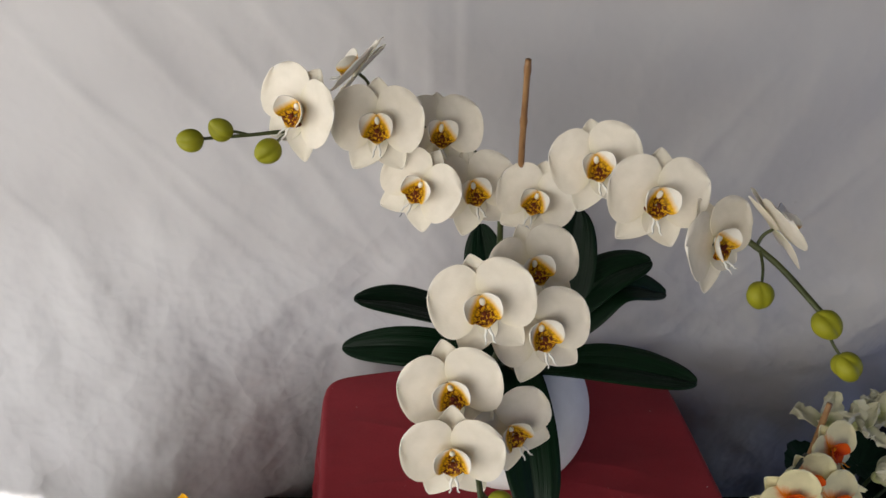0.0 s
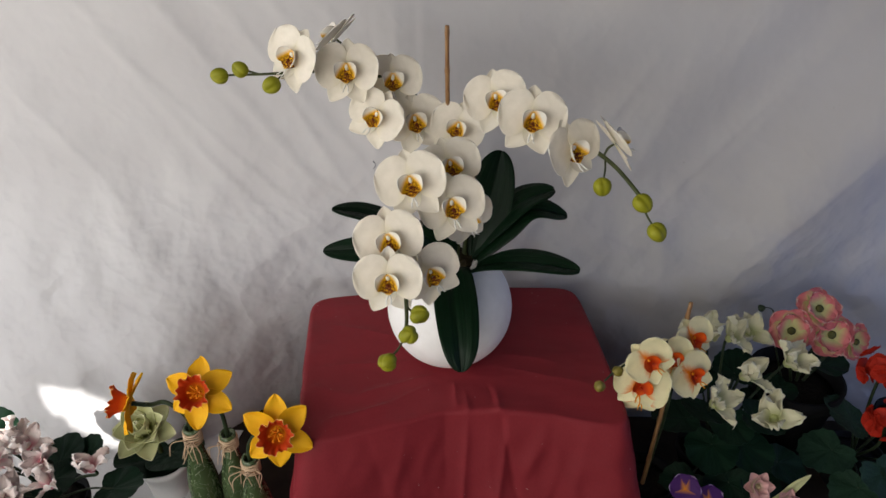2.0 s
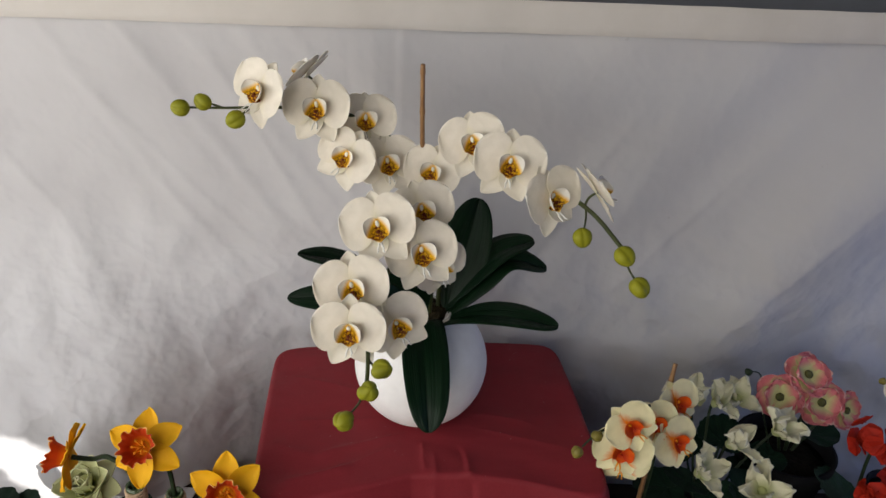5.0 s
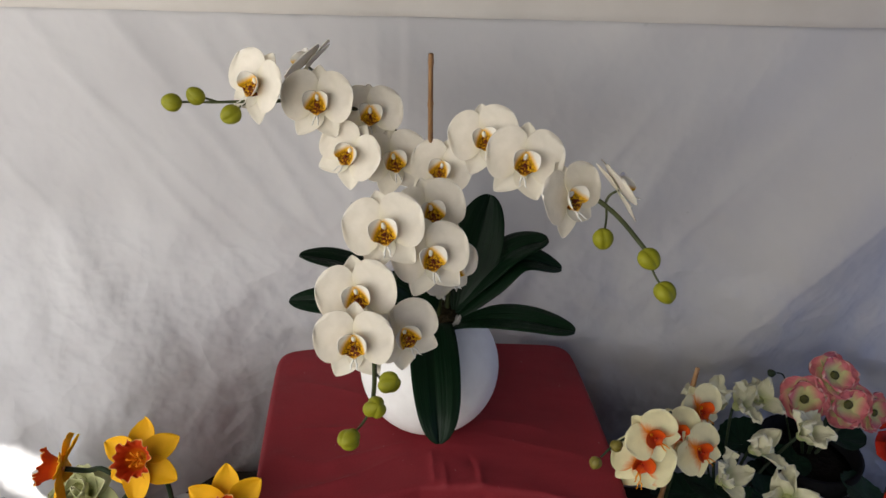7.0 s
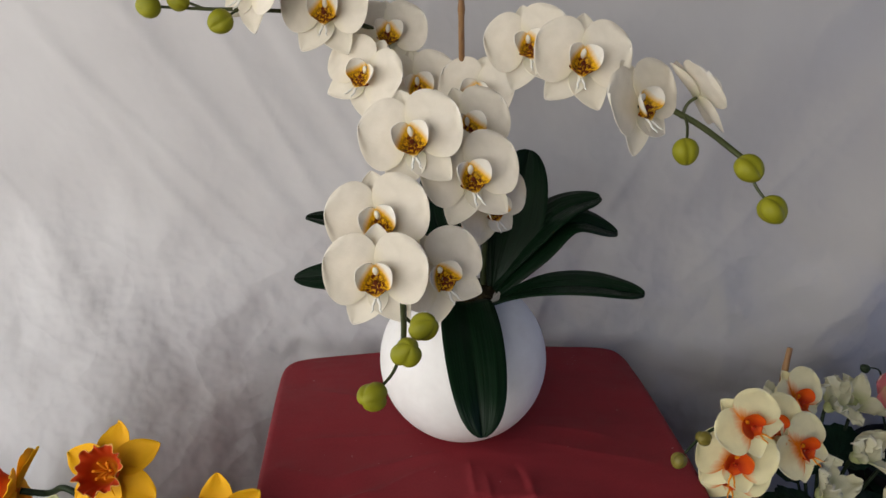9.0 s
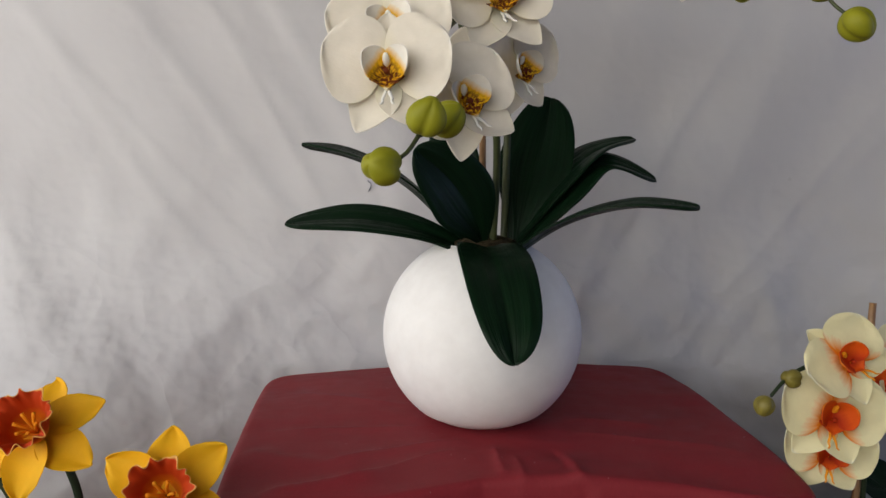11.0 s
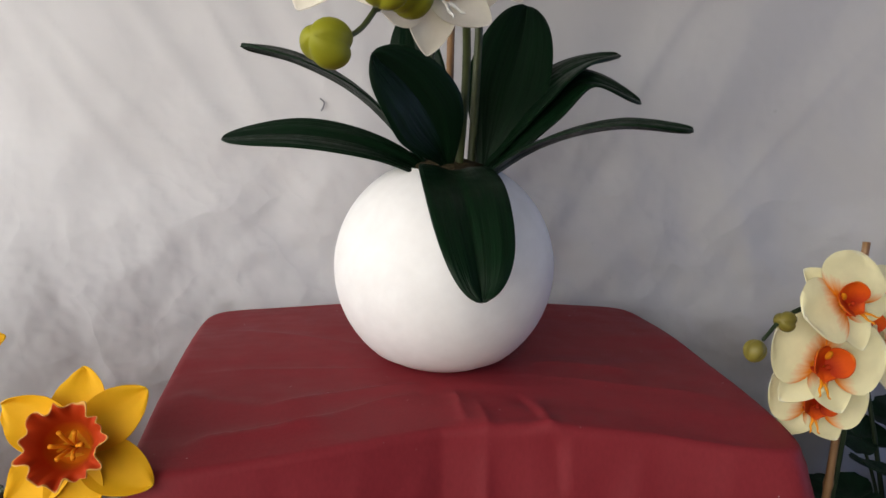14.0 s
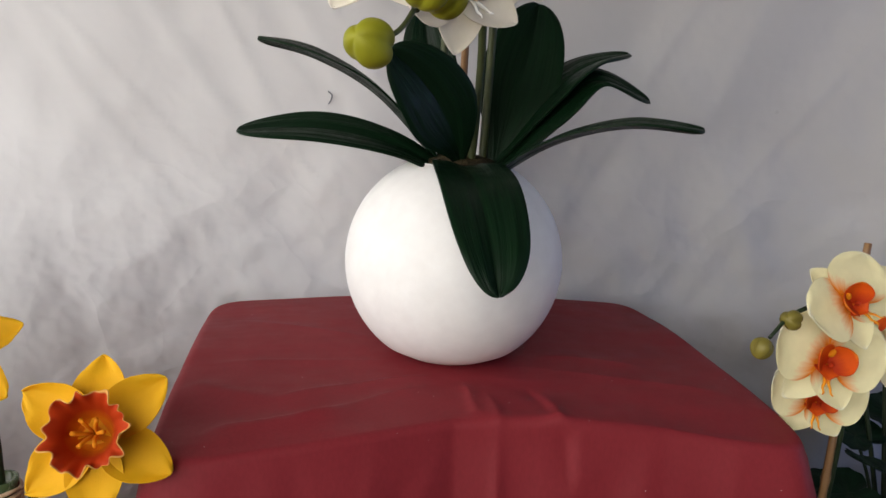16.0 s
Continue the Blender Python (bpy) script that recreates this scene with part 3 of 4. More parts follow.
# ---- pedestal under a burgundy cloth ----
def pedestal_cloth():
    """A draped box: rings run from the middle of the top over the rounded edge and down the sides."""
    hx, hy, edge = 0.2415, 0.190, 0.010
    around = 420
    def outline(k, grow):
        """A rounded rectangle, by share of its way round."""
        a = 2 * math.pi * k
        ca, sa = math.cos(a), math.sin(a)
        e = 13.0
        r = (abs(ca / (hx + grow)) ** e + abs(sa / (hy + grow)) ** e) ** (-1 / e)
        return r * ca, r * sa
    creases = [(-0.037, -0.042, -0.162, -0.078, 0.0022, 0.006), (-0.162, -0.078, -0.228, -0.053, 0.0016, 0.006), (-0.105, -0.103, -0.205, -0.125, 0.0026, 0.005), (-0.055, -0.005, -0.215, -0.012, 0.0015, 0.008),
               (-0.045, -0.065, -0.150, -0.118, 0.0016, 0.005), (0.070, 0.000, 0.160, -0.030, 0.0012, 0.007), (0.062, -0.030, 0.205, -0.085, 0.0012, 0.008), (-0.010, -0.060, -0.012, -0.125, 0.0018, 0.004), (-0.08, 0.05, -0.21, 0.10, 0.0014, 0.009), (0.045, -0.118, 0.040, -0.070, -0.0016, 0.004)]
    front_x, front_y = (-0.24, -0.135, -0.03, 0.03, 0.127, 0.225), (0.167, 0.149, 0.124, 0.128, 0.141, 0.168)

    def ridge(x, y):
        """The height of the ironed-in creases that run over the top."""
        h = 0.0
        for x0, y0, x1, y1, amp, w in creases:
            lx, ly = x1 - x0, y1 - y0
            t = ((x - x0) * lx + (y - y0) * ly) / (lx * lx + ly * ly)
            if -0.1 < t < 1.1:
                d = ((x - x0) * ly - (y - y0) * lx) / math.hypot(lx, ly) + 0.003 * noise.noise((t * 3, x0 * 50, 1.0))
                h += 1.7 * amp * math.exp(-abs(d) / (w if d > 0 else 2.5 * w)) * smooth_step(-0.1, 0.2, t) * smooth_step(1.1, 0.8, t)
        return h

    steps = [("top", f) for f in np.linspace(0, 0.965, 46)] + [("edge", f) for f in np.linspace(0, 1, 7)] + [("side", f) for f in np.linspace(0.04, 1, 34)]
    verts, faces = [], []
    height = TOP - BENCH - 0.002
    for where, f in steps:
        for s in range(around):
            k = s / around
            x1, y1 = outline(k, -edge)
            x2, y2 = outline(k, 0)
            ang = math.atan2(y2 / hy, x2 / hx)
            near = abs(math.sin(2 * ang)) ** 6          # 1 at the corners
            if where == "top":
                x, y, z = x1 * f, y1 * f, 0.0
                lift = 1 - math.exp(-((x * x + y * y) / 0.006))
                z += (0.0022 * noise.noise((x * 7 + y * 4, y * 13, 0.0)) + ridge(x, y * (np.interp(x, front_x, front_y) / hy if y < 0 else 1))) * lift
                z -= 0.007 * near * f ** 6
            elif where == "edge":
                t = f * math.pi / 2
                x, y = x1 + (x2 - x1) * math.sin(t), y1 + (y2 - y1) * math.sin(t)
                z = -edge * (1 - math.cos(t)) - 0.007 * near * (1 - 0.3 * f)
                z += 0.0022 * noise.noise((x * 7 + y * 4, y * 13, 0.0)) * (1 - f)
            else:
                drop = edge + f * (height - edge)
                flare = 0.028 * f ** 0.8 + 0.035 * near * f
                fold = f ** 0.7 * (0.006 - 0.020 * abs(noise.noise((math.cos(ang) * 4.2, math.sin(ang) * 4.2, f * 1.6))))
                fold -= 0.010 * min(1, 6 * f) * abs(noise.noise((x2 * 26 + f * 2.5, y2 * 26, f * 4.5)))
                g = 1 + (flare + fold) / math.hypot(x2, y2)
                x, y, z = x2 * g, y2 * g, -drop
            verts.append([x, y, z])
    # the front edge is bent and lies askew, and the front hangs sloping
    for v in verts:
        if v[1] < 0:
            v[1] *= np.interp(v[0], front_x, front_y) / hy
            v[1] += 0.22 * min(0.0, v[2] + 0.012) * min(1.0, -v[1] / 0.10)
    # pinched pleats that run from the front edge down
    for v in verts:
        if v[1] < -0.06:
            for cx, amp, w, lean in ((0.004, 0.009, 0.006, 0.06), (0.050, -0.014, 0.009, -0.20), (0.066, 0.012, 0.007, 0.12), (0.125, 0.005, 0.010, 0.35), (-0.085, 0.006, 0.010, 0.2), (-0.15, -0.005, 0.012, -0.3), (0.185, 0.005, 0.010, 0.25)):
                c = cx + lean * v[2]
                e = math.exp(-abs(v[0] - c) / w)
                if v[2] < -0.004:
                    v[1] -= 0.55 * amp * e * min(1, -v[2] / 0.05)
                elif abs(cx) < 0.06 and v[1] < -0.07:
                    v[2] += 0.35 * abs(amp) * e * smooth_step(-0.07, -0.115, v[1])
    n = len(steps)
    for k in range(n - 1):
        for s in range(around):
            a, b = k * around + s, k * around + (s + 1) % around
            faces.append((a, a + around, b + around, b))
    return mesh_of(verts, faces)


pedestal = thing("draped_pedestal", (0, -0.022, BENCH), "square pedestal draped in creased burgundy cloth", "pedestal")
ped_pose = pose(0.0120, -0.022, TOP, 0, 0, 6)
part("cloth", pedestal_cloth(), RED, pedestal, "burgundy cloth with sharp creases", ped_pose)
part("block", timber((-0.222, -0.100, BENCH - TOP + 0.004), (0.215, 0.165, -0.014)), BAMBOO, pedestal, "", ped_pose)

# ---- round white vase ----
vase = thing("vase", (0, 0, TOP), "round matt white ceramic vase on burgundy cloth", "vase")
R, CZ = 0.0968, 0.8726 - TOP
outer = [(0.001, 0.0), (0.040, 0.0), (0.047, 0.0015)]
t0, t1 = math.asin((0.010 - CZ) / R), math.asin(0.0878 / R)
outer += [(R * math.cos(t0 + (t1 - t0) * k / 30), CZ + R * math.sin(t0 + (t1 - t0) * k / 30)) for k in range(31)]
rim = [(0.0407, CZ + 0.0862), (0.0408, CZ + 0.0876), (0.0400, CZ + 0.0886), (0.0385, CZ + 0.0888), (0.0375, CZ + 0.0880), (0.0375, CZ + 0.0850)]
outer += [(0.0392, CZ + 0.0878), (0.0380, CZ + 0.0868)]
outer += [(0.93 * R * math.cos(t1 - 0.03 + (t0 - t1) * k / 14), CZ + 0.93 * R * math.sin(t1 - 0.03 + (t0 - t1) * k / 14)) for k in range(12)]
outer += [(0.002, 0.02)]
part("body", lathe(outer, 96), VASE, vase, "", Matrix.Translation((0, 0, TOP)))

part("rim", lathe(rim, 96), VASE, vase, "", Matrix.Translation((0, 0, TOP)))

# ---- white moth orchid ----
orchid = thing("orchid_plant", (0, 0, 0.93), "artificial white moth orchid with arching sprays", "orchid")
part("moss", lathe([(0.001, -0.02), (0.045, -0.02), (0.0368, 0.006), (0.030, 0.013), (0.016, 0.017), (0.001, 0.019)], 28, lambda a, z: 1 + 0.05 * math.sin(7 * a)), MOSS, orchid, "dark fibrous moss", Matrix.Translation((0, 0, 0.9505)))

PETALS, DYED = [], {}


def dyed(me, material):
    """The mesh itself, or its copy in another material."""
    if not me.materials or me.materials[0] == material:
        return me
    key = (me.name, material.name)
    if key not in DYED:
        DYED[key] = me.copy()
        DYED[key].materials.clear()
    return DYED[key]


for sgn in (1, -1):
    PETALS.append(petal(0.0400, 0.0262, 0.94, 0.50, 0.07, 0.03, 0.0018, 3, 0.0, 24, 17, 0.0009, 0.08 * sgn, sgn, 0.003, 0.0006))
SEPALS = petal(0.0405, 0.0145, 0.80, 0.62, 0.22, 0.02, 0.0010, 2, 0.18, 14, 9, 0.0009, 0.0, 0, 0.003)
SIDE_LOBE = petal(0.0205, 0.0094, 1.15, 0.55, 0.45, 0.30, 0.0003, 2, 0.0, 12, 9, 0.0010, 0.0, 0, 0.003)
MID_LOBE = petal(0.0118, 0.0082, 0.62, 0.75, 0.35, 0.10, 0.0005, 2, 0.55, 12, 11, 0.0012, 0.0, 0, 0.004, 0.0010)
PILLAR = ball_form(0.0023, 0.0025, 0.0050, 0, 0, 12, 8)
CALLUS = ball_form(0.0021, 0.0021, 0.0021, 2, 0.15, 10, 7)
TENDRIL = tube(((0, 0.003, -0.003), (0.0008, -0.002, 0.0005), (0.0022, -0.0055, 0.002), (0.0020, -0.0085, 0.0045), (0.0034, -0.0100, 0.006)), 0.0014, 0.0005, 6, 12)
ROD = tube(((0, 0, 0), (0, 0.001, -0.012), (0, -0.006, -0.024)), 0.0014, 0.0018, 7, 10)


def orchid_flower(parent, place, yaw, pitch, roll, size=1.0, mats=(ORCHID, SEPAL, LOBE, LIP, COLUMN), seed=0):
    """A moth orchid bloom: three sepals behind two broad petals, a three-lobed lip and the column."""
    rnd = random.Random(seed)
    m = face_pose(place, yaw, pitch, roll, size)
    j = lambda s: rnd.uniform(-s, s)
    def put(name, me, material, local):
        return part(name, dyed(me, material), material, flower, "", m @ local)
    flower = part("flower", dyed(PILLAR, mats[4]), mats[4], parent, "", m @ Matrix.Translation((0, 0.0062, 0.0065)) @ Matrix.Rotation(radians(-35), 4, "X"))
    petal_m, sepal_m, lobe_m, lip_m, col_m = mats
    put("petal", PETALS[0], petal_m, spin(24 + j(6), 0.0022, 5 + j(5), 0.002))
    put("petal", PETALS[1], petal_m, spin(156 + j(6), 0.0008, 5 + j(5), 0.002))
    put("sepal", SEPALS, sepal_m, spin(90 + j(5), -0.002, -2 + j(4)))
    put("sepal", SEPALS, sepal_m, spin(-124 + j(6), -0.002, -3 + j(5)))
    put("sepal", SEPALS, sepal_m, spin(-56 + j(6), -0.002, -3 + j(5)))
    put("side_lobe", SIDE_LOBE, lobe_m, Matrix.Translation((0.0015, -0.0035, 0.003)) @ spin(40, 0, 24) @ Matrix.Rotation(radians(-20), 4, "X"))
    put("side_lobe", SIDE_LOBE, lobe_m, Matrix.Translation((-0.0015, -0.0035, 0.003)) @ spin(140, 0, 24) @ Matrix.Rotation(radians(20), 4, "X"))
    put("lip", MID_LOBE, lip_m, Matrix.Translation((0, -0.003, 0.004)) @ spin(-90, 0, 20))
    put("callus", CALLUS, lip_m, Matrix.Translation((0, -0.002, 0.009)))
    put("tendril", TENDRIL, col_m, Matrix.Translation((0.0006, -0.0135, 0.0075)))
    put("tendril", TENDRIL, col_m, Matrix.Translation((-0.0006, -0.0135, 0.0075)) @ Matrix.Rotation(math.pi, 4, "Y") @ Matrix.Scale(-1, 4, (0, 0, 1)))
    put("flower_stalk", ROD, STEM, Matrix())
    return m


BLOOMS = [
    ((-0.195, -0.084, 1.285), -28, 18, -22, 0.96),
    ((-0.131, -0.067, 1.264), -2, 20, 0, 1.0),
    ((-0.078, -0.030, 1.241), 12, 36, -6, 0.98),
    ((-0.100, -0.073, 1.209), -14, 22, -24, 0.94),
    ((-0.048, -0.052, 1.195), 10, 26, 10, 1.0),
    ((0.003, -0.064, 1.192), -12, 24, -12, 0.92),
    ((0.050, -0.085, 1.238), -2, 26, 14, 0.98),
    ((0.089, -0.132, 1.232), 4, 20, -6, 1.02),
    ((0.142, -0.142, 1.199), 36, 20, 14, 1.0),
    ((0.197, -0.120, 1.208), 99, 40, -10, 0.92),
    ((-0.047, -0.202, 1.183), -3, 26, 13, 1.02),
    ((-0.002, -0.149, 1.180), 14, 30, 12, 0.95),
    ((0.000, -0.195, 1.152), 14, 26, 8, 1.0),
    ((-0.070, -0.233, 1.127), 0, 22, 14, 1.0),
    ((-0.070, -0.268, 1.097), -2, 16, 4, 0.97),
    ((-0.021, -0.231, 1.083), 22, 14, 22, 0.95),
    ((-0.160, 0.008, 1.290), -102, 44, 0, 0.96),
    ((0.022, -0.150, 1.110), 34, 4, 16, 0.88),
    ((-0.010, -0.125, 1.122), 4, 0, 5, 0.62),
]
for k, (place, yaw, pitch, roll, size) in enumerate(BLOOMS):
    m = face_pose(place, yaw, pitch, roll, size)
    orchid_flower(orchid, m @ Vector((0, 0.001, -0.009)), yaw, pitch, roll, size, seed=k)

SPRAYS = [
    ((-0.016, 0.004, 0.945), (-0.018, 0.010, 1.06), (-0.022, 0.004, 1.16), (-0.045, -0.012, 1.212), (-0.085, -0.016, 1.240), (-0.135, -0.042, 1.258), (-0.190, -0.066, 1.264), (-0.232, -0.080, 1.2655), (-0.272, -0.093, 1.268)),
    ((0.020, 0.004, 0.945), (0.022, 0.006, 1.06), (0.020, -0.010, 1.15), (0.034, -0.045, 1.205), (0.066, -0.080, 1.222), (0.100, -0.104, 1.222), (0.148, -0.106, 1.200), (0.186, -0.138, 1.184), (0.212, -0.186, 1.166)),
    ((0.008, -0.012, 0.945), (0.010, -0.030, 1.05), (-0.002, -0.085, 1.135), (-0.014, -0.140, 1.152), (-0.034, -0.190, 1.135), (-0.052, -0.222, 1.105), (-0.052, -0.250, 1.084), (-0.049, -0.285, 1.068), (-0.049, -0.308, 1.060)),
]
part("stem", tube(SPRAYS[0], 0.0036, 0.0012, 9), STEM, orchid)
part("stem", tube(SPRAYS[1], 0.0036, 0.0024, 9), STEM, orchid)
part("stem", tube(SPRAYS[2], 0.0036, 0.0020, 9), STEM, orchid)
part("stake", tube(((0.0, 0.004, 0.93), (-0.003, -0.02, 1.08), (-0.009, -0.047, 1.230), (-0.011, -0.065, 1.322)), 0.0034, 0.0026, 10, 60, (0.12, 0.35, 0.58, 0.78, 0.97)), BAMBOO, orchid, "thin brown bamboo stake")

BUD_FORM = ball_form(0.0112, 0.0106, 0.0112, 3, 0.40, 36, 16, 0.10)
BUDS = [((-0.275, -0.094, 1.268), (-1, -0.2, 0.1), 0.92), ((-0.252, -0.086, 1.2735), (-0.8, 0, 0.7), 0.9), ((-0.217, -0.089, 1.256), (-0.8, -0.3, -0.5), 1.0),
        ((0.172, -0.161, 1.166), (0.2, -0.3, -1), 1.0), ((0.213, -0.191, 1.161), (0.6, -0.6, -0.5), 1.05), ((0.230, -0.207, 1.133), (0.7, -0.3, -0.8), 1.05),
        ((-0.035, -0.283, 1.069), (0.6, -0.3, 0.5), 1.0), ((-0.045, -0.318, 1.069), (0.3, -0.5, 0.7), 0.97), ((-0.067, -0.333, 1.044), (-0.4, -0.8, 0.2), 0.95)]
for place, way, size in BUDS:
    part("bud", BUD_FORM, BUD, orchid, "plump lime green bud", along(way, place) @ Matrix.Scale(size, 4))
TWIGS = [((-0.232, -0.080, 1.2655), (-0.243, -0.083, 1.270), (-0.252, -0.086, 1.272)), ((-0.195, -0.070, 1.264), (-0.205, -0.078, 1.264), (-0.213, -0.086, 1.258)),
         ((0.178, -0.130, 1.188), (0.176, -0.146, 1.182), (0.173, -0.158, 1.172)), ((0.212, -0.186, 1.164), (0.219, -0.196, 1.148), (0.227, -0.204, 1.138)),
         ((-0.050, -0.272, 1.072), (-0.043, -0.278, 1.068), (-0.038, -0.282, 1.066)), ((-0.049, -0.305, 1.061), (-0.055, -0.316, 1.051), (-0.063, -0.325, 1.045))]
for t in TWIGS:
    part("twig", tube(t, 0.0013, 0.0011, 7, 10), STEM, orchid)

LEAVES = [
    # line, half width, channel, up, where it is widest, width at the foot
    (((0.001, -0.014, 0.954), (0.002, -0.046, 0.9615), (0.007, -0.104, 0.953), (0.013, -0.152, 0.923), (0.016, -0.177, 0.894)), 0.0305, 0.24, (0.05, -0.5, 1), 1.05, 0.62),
    (((-0.012, -0.012, 0.953), (-0.060, -0.018, 0.974), (-0.120, -0.020, 0.984), (-0.187, -0.016, 0.979)), 0.0235, 0.22, (0, -0.46, 1), 1.35, 0.40),
    (((-0.014, 0.004, 0.955), (-0.070, -0.006, 1.013), (-0.120, -0.016, 1.041), (-0.168, -0.025, 1.053)), 0.0245, 0.30, (0.2, -0.05, 1), 1.15, 0.30),
    (((0.000, -0.016, 0.955), (-0.008, -0.030, 0.982), (-0.030, -0.046, 1.017), (-0.063, -0.064, 1.050)), 0.0325, 0.34, (0.22, -1, 0.3), 1.40, 0.10),
    (((0.030, 0.000, 0.948), (0.043, 0.018, 1.000), (0.058, 0.046, 1.052), (0.072, 0.076, 1.102)), 0.0365, 0.28, (-0.1, -1, 0.55), 1.2, 0.12),
    (((0.024, 0.012, 0.955), (0.070, 0.024, 1.012), (0.108, 0.030, 1.046), (0.150, 0.034, 1.060)), 0.0310, 0.22, (0.0, -0.14, 1), 1.2, 0.30),
    (((0.026, 0.004, 0.950), (0.075, 0.010, 1.002), (0.116, 0.020, 1.036), (0.171, 0.028, 1.020)), 0.0250, 0.30, (-0.1, -0.42, 1), 0.95, 0.35),
    (((0.024, -0.012, 0.946), (0.070, -0.045, 0.984), (0.120, -0.075, 1.003), (0.174, -0.094, 1.003)), 0.0280, 0.22, (-0.05, -0.08, 1), 1.10, 0.32),
    (((-0.008, 0.020, 0.950), (-0.018, 0.036, 1.000), (-0.030, 0.050, 1.048), (-0.036, 0.062, 1.090)), 0.0250, 0.28, (0, -1, 0.5), 1.2, 0.12),
]
for line, half, fold, up, wide, foot in LEAVES:
    part("leaf", blade(line, half, fold, up, nu=34, nv=21, peak=wide, power=0.44, foot=foot, groove=0.0009, tip_notch=0.05), ORCHID_LEAF, orchid, "dark green strap leaf")


# ---- daffodils in three bottles ----
DAFF_PETALS = [petal(0.0480, 0.0152, 0.96, 0.60, c, b, 0.0024, 3, 0.10, 18, 13, 0.0010, h, k, 0.004, 0.0010) for k, (c, b, h) in enumerate(((0.36, 0.02, 0.05), (0.22, -0.08, -0.04), (0.42, 0.05, 0.02)))]


def trumpet_form(radius=0.0202, depth=0.028):
    """A cup that widens to a crimped, unevenly waved mouth with a closed throat."""
    def fn(u, v):
        a = v * 2 * math.pi
        crimp = 0.6 * math.sin(6 * a + 0.7 * math.sin(2 * a)) + 0.55 * math.sin(11 * a + 1) + 0.45 * math.sin(17 * a + 2.3 * math.sin(a))
        r = 0.0005 + 0.0075 * smooth_step(0, 0.12, u) + (radius - 0.008) * u ** 0.8 + 0.0038 * u ** 7 * (0.8 + 0.8 * crimp)
        z = depth * max(u - 0.06, 0) ** 0.9 + 0.0024 * u ** 7 * math.sin(13 * a + 1.5 * math.sin(3 * a)) + 0.0026 * u ** 4 * math.sin(3 * a + 2)
        return r * math.cos(a), r * math.sin(a), z
    return sheet(fn, 18, 150, 0.0011)


TRUMPET_FORM = trumpet_form()
STAMEN_FORM = tube(((0.001, 0, 0), (0.004, 0, 0.010), (0.0092, 0, 0.018)), 0.0009, 0.0015, 7, 8)


def daffodil(place, yaw, pitch, roll, size, stalk, label):
    """A daffodil bloom on its stalk; place is the middle of its trumpet's mouth."""
    m = face_pose(place, yaw, pitch, roll, size) @ Matrix.Translation((0, 0, -0.024))
    base = Vector(stalk[0])
    ob = thing("daffodil", base, label, "daffodil", "daffodils in bottles")
    trumpet = part("trumpet", TRUMPET_FORM, TRUMPET, ob, "orange-red frilled trumpet", m)
    rnd = random.Random(int(roll * 7 + yaw))
    for k in range(6):
        part("petal", DAFF_PETALS[(k + int(abs(yaw))) % 3], DAFF, ob, "", m @ spin(60 * k + 30 + rnd.uniform(-8, 8), 0.001 - 0.0022 * (k % 2), (-15 if k % 2 else -6) + rnd.uniform(-6, 6), 0.004))
    for k in range(6):
        part("stamen", STAMEN_FORM, STAMEN, trumpet, "", m @ Matrix.Rotation(radians(60 * k), 4, "Z"))
    end = m @ Vector((0, 0, -0.003))
    bend = m @ Vector((0, 0, -0.030))
    part("stalk", tube([base] + [Vector(q) for q in stalk[1:]] + [bend, end], 0.0032, 0.0036, 9), DARK_STEM, ob)
    return ob


def bottle(place, height, radius, lean=(0, 0)):
    x, y = place
    ob = thing("bottle", (x, y, BENCH), "dark green painted bottle with raffia round its neck", "bottle", "bottles with daffodils")
    prof = [(0.001, 0.002), (radius * 0.93, 0.002), (radius, 0.008), (radius * 1.03, height * 0.30), (radius, height * 0.58), (radius * 0.82, height * 0.70), (0.0125, height * 0.82), (0.0105, height * 0.93), (0.0118, height * 0.965), (0.0118, height), (0.0085, height), (0.0080, height * 0.90), (0.008, height * 0.82), (0.001, height * 0.81)]
    m = Matrix.Translation((x, y, BENCH))
    part("glass", lathe(prof, 32), BOTTLE, ob, "", m)
    rnd = random.Random(int(x * 1000))
    for k in range(5):
        z = height * (0.90 + 0.018 * k)
        ring = [(0.0128 * math.cos(a), 0.0128 * math.sin(a), z + rnd.uniform(-0.001, 0.001)) for a in np.linspace(0, 2 * math.pi, 12)]
        part("raffia_band", tube(ring, 0.0016, 0.0016, 6, 26), RAFFIA, ob, "", m)
    for k in range(9):
        a = rnd.uniform(-2.6, -0.4)
        d = Vector((math.cos(a), math.sin(a), 0))
        start = d * 0.0125 + Vector((0, 0, height * 0.93))
        mid = start + d * rnd.uniform(0.006, 0.018) + Vector((rnd.uniform(-0.01, 0.01), 0, rnd.uniform(-0.010, 0.012)))
        part("raffia_strand", tube((start, mid, mid + d * 0.003 + Vector((rnd.uniform(-0.008, 0.008), 0, -rnd.uniform(0.010, 0.026)))), 0.0011, 0.0006, 5, 10), RAFFIA, ob, "", m)
    return ob


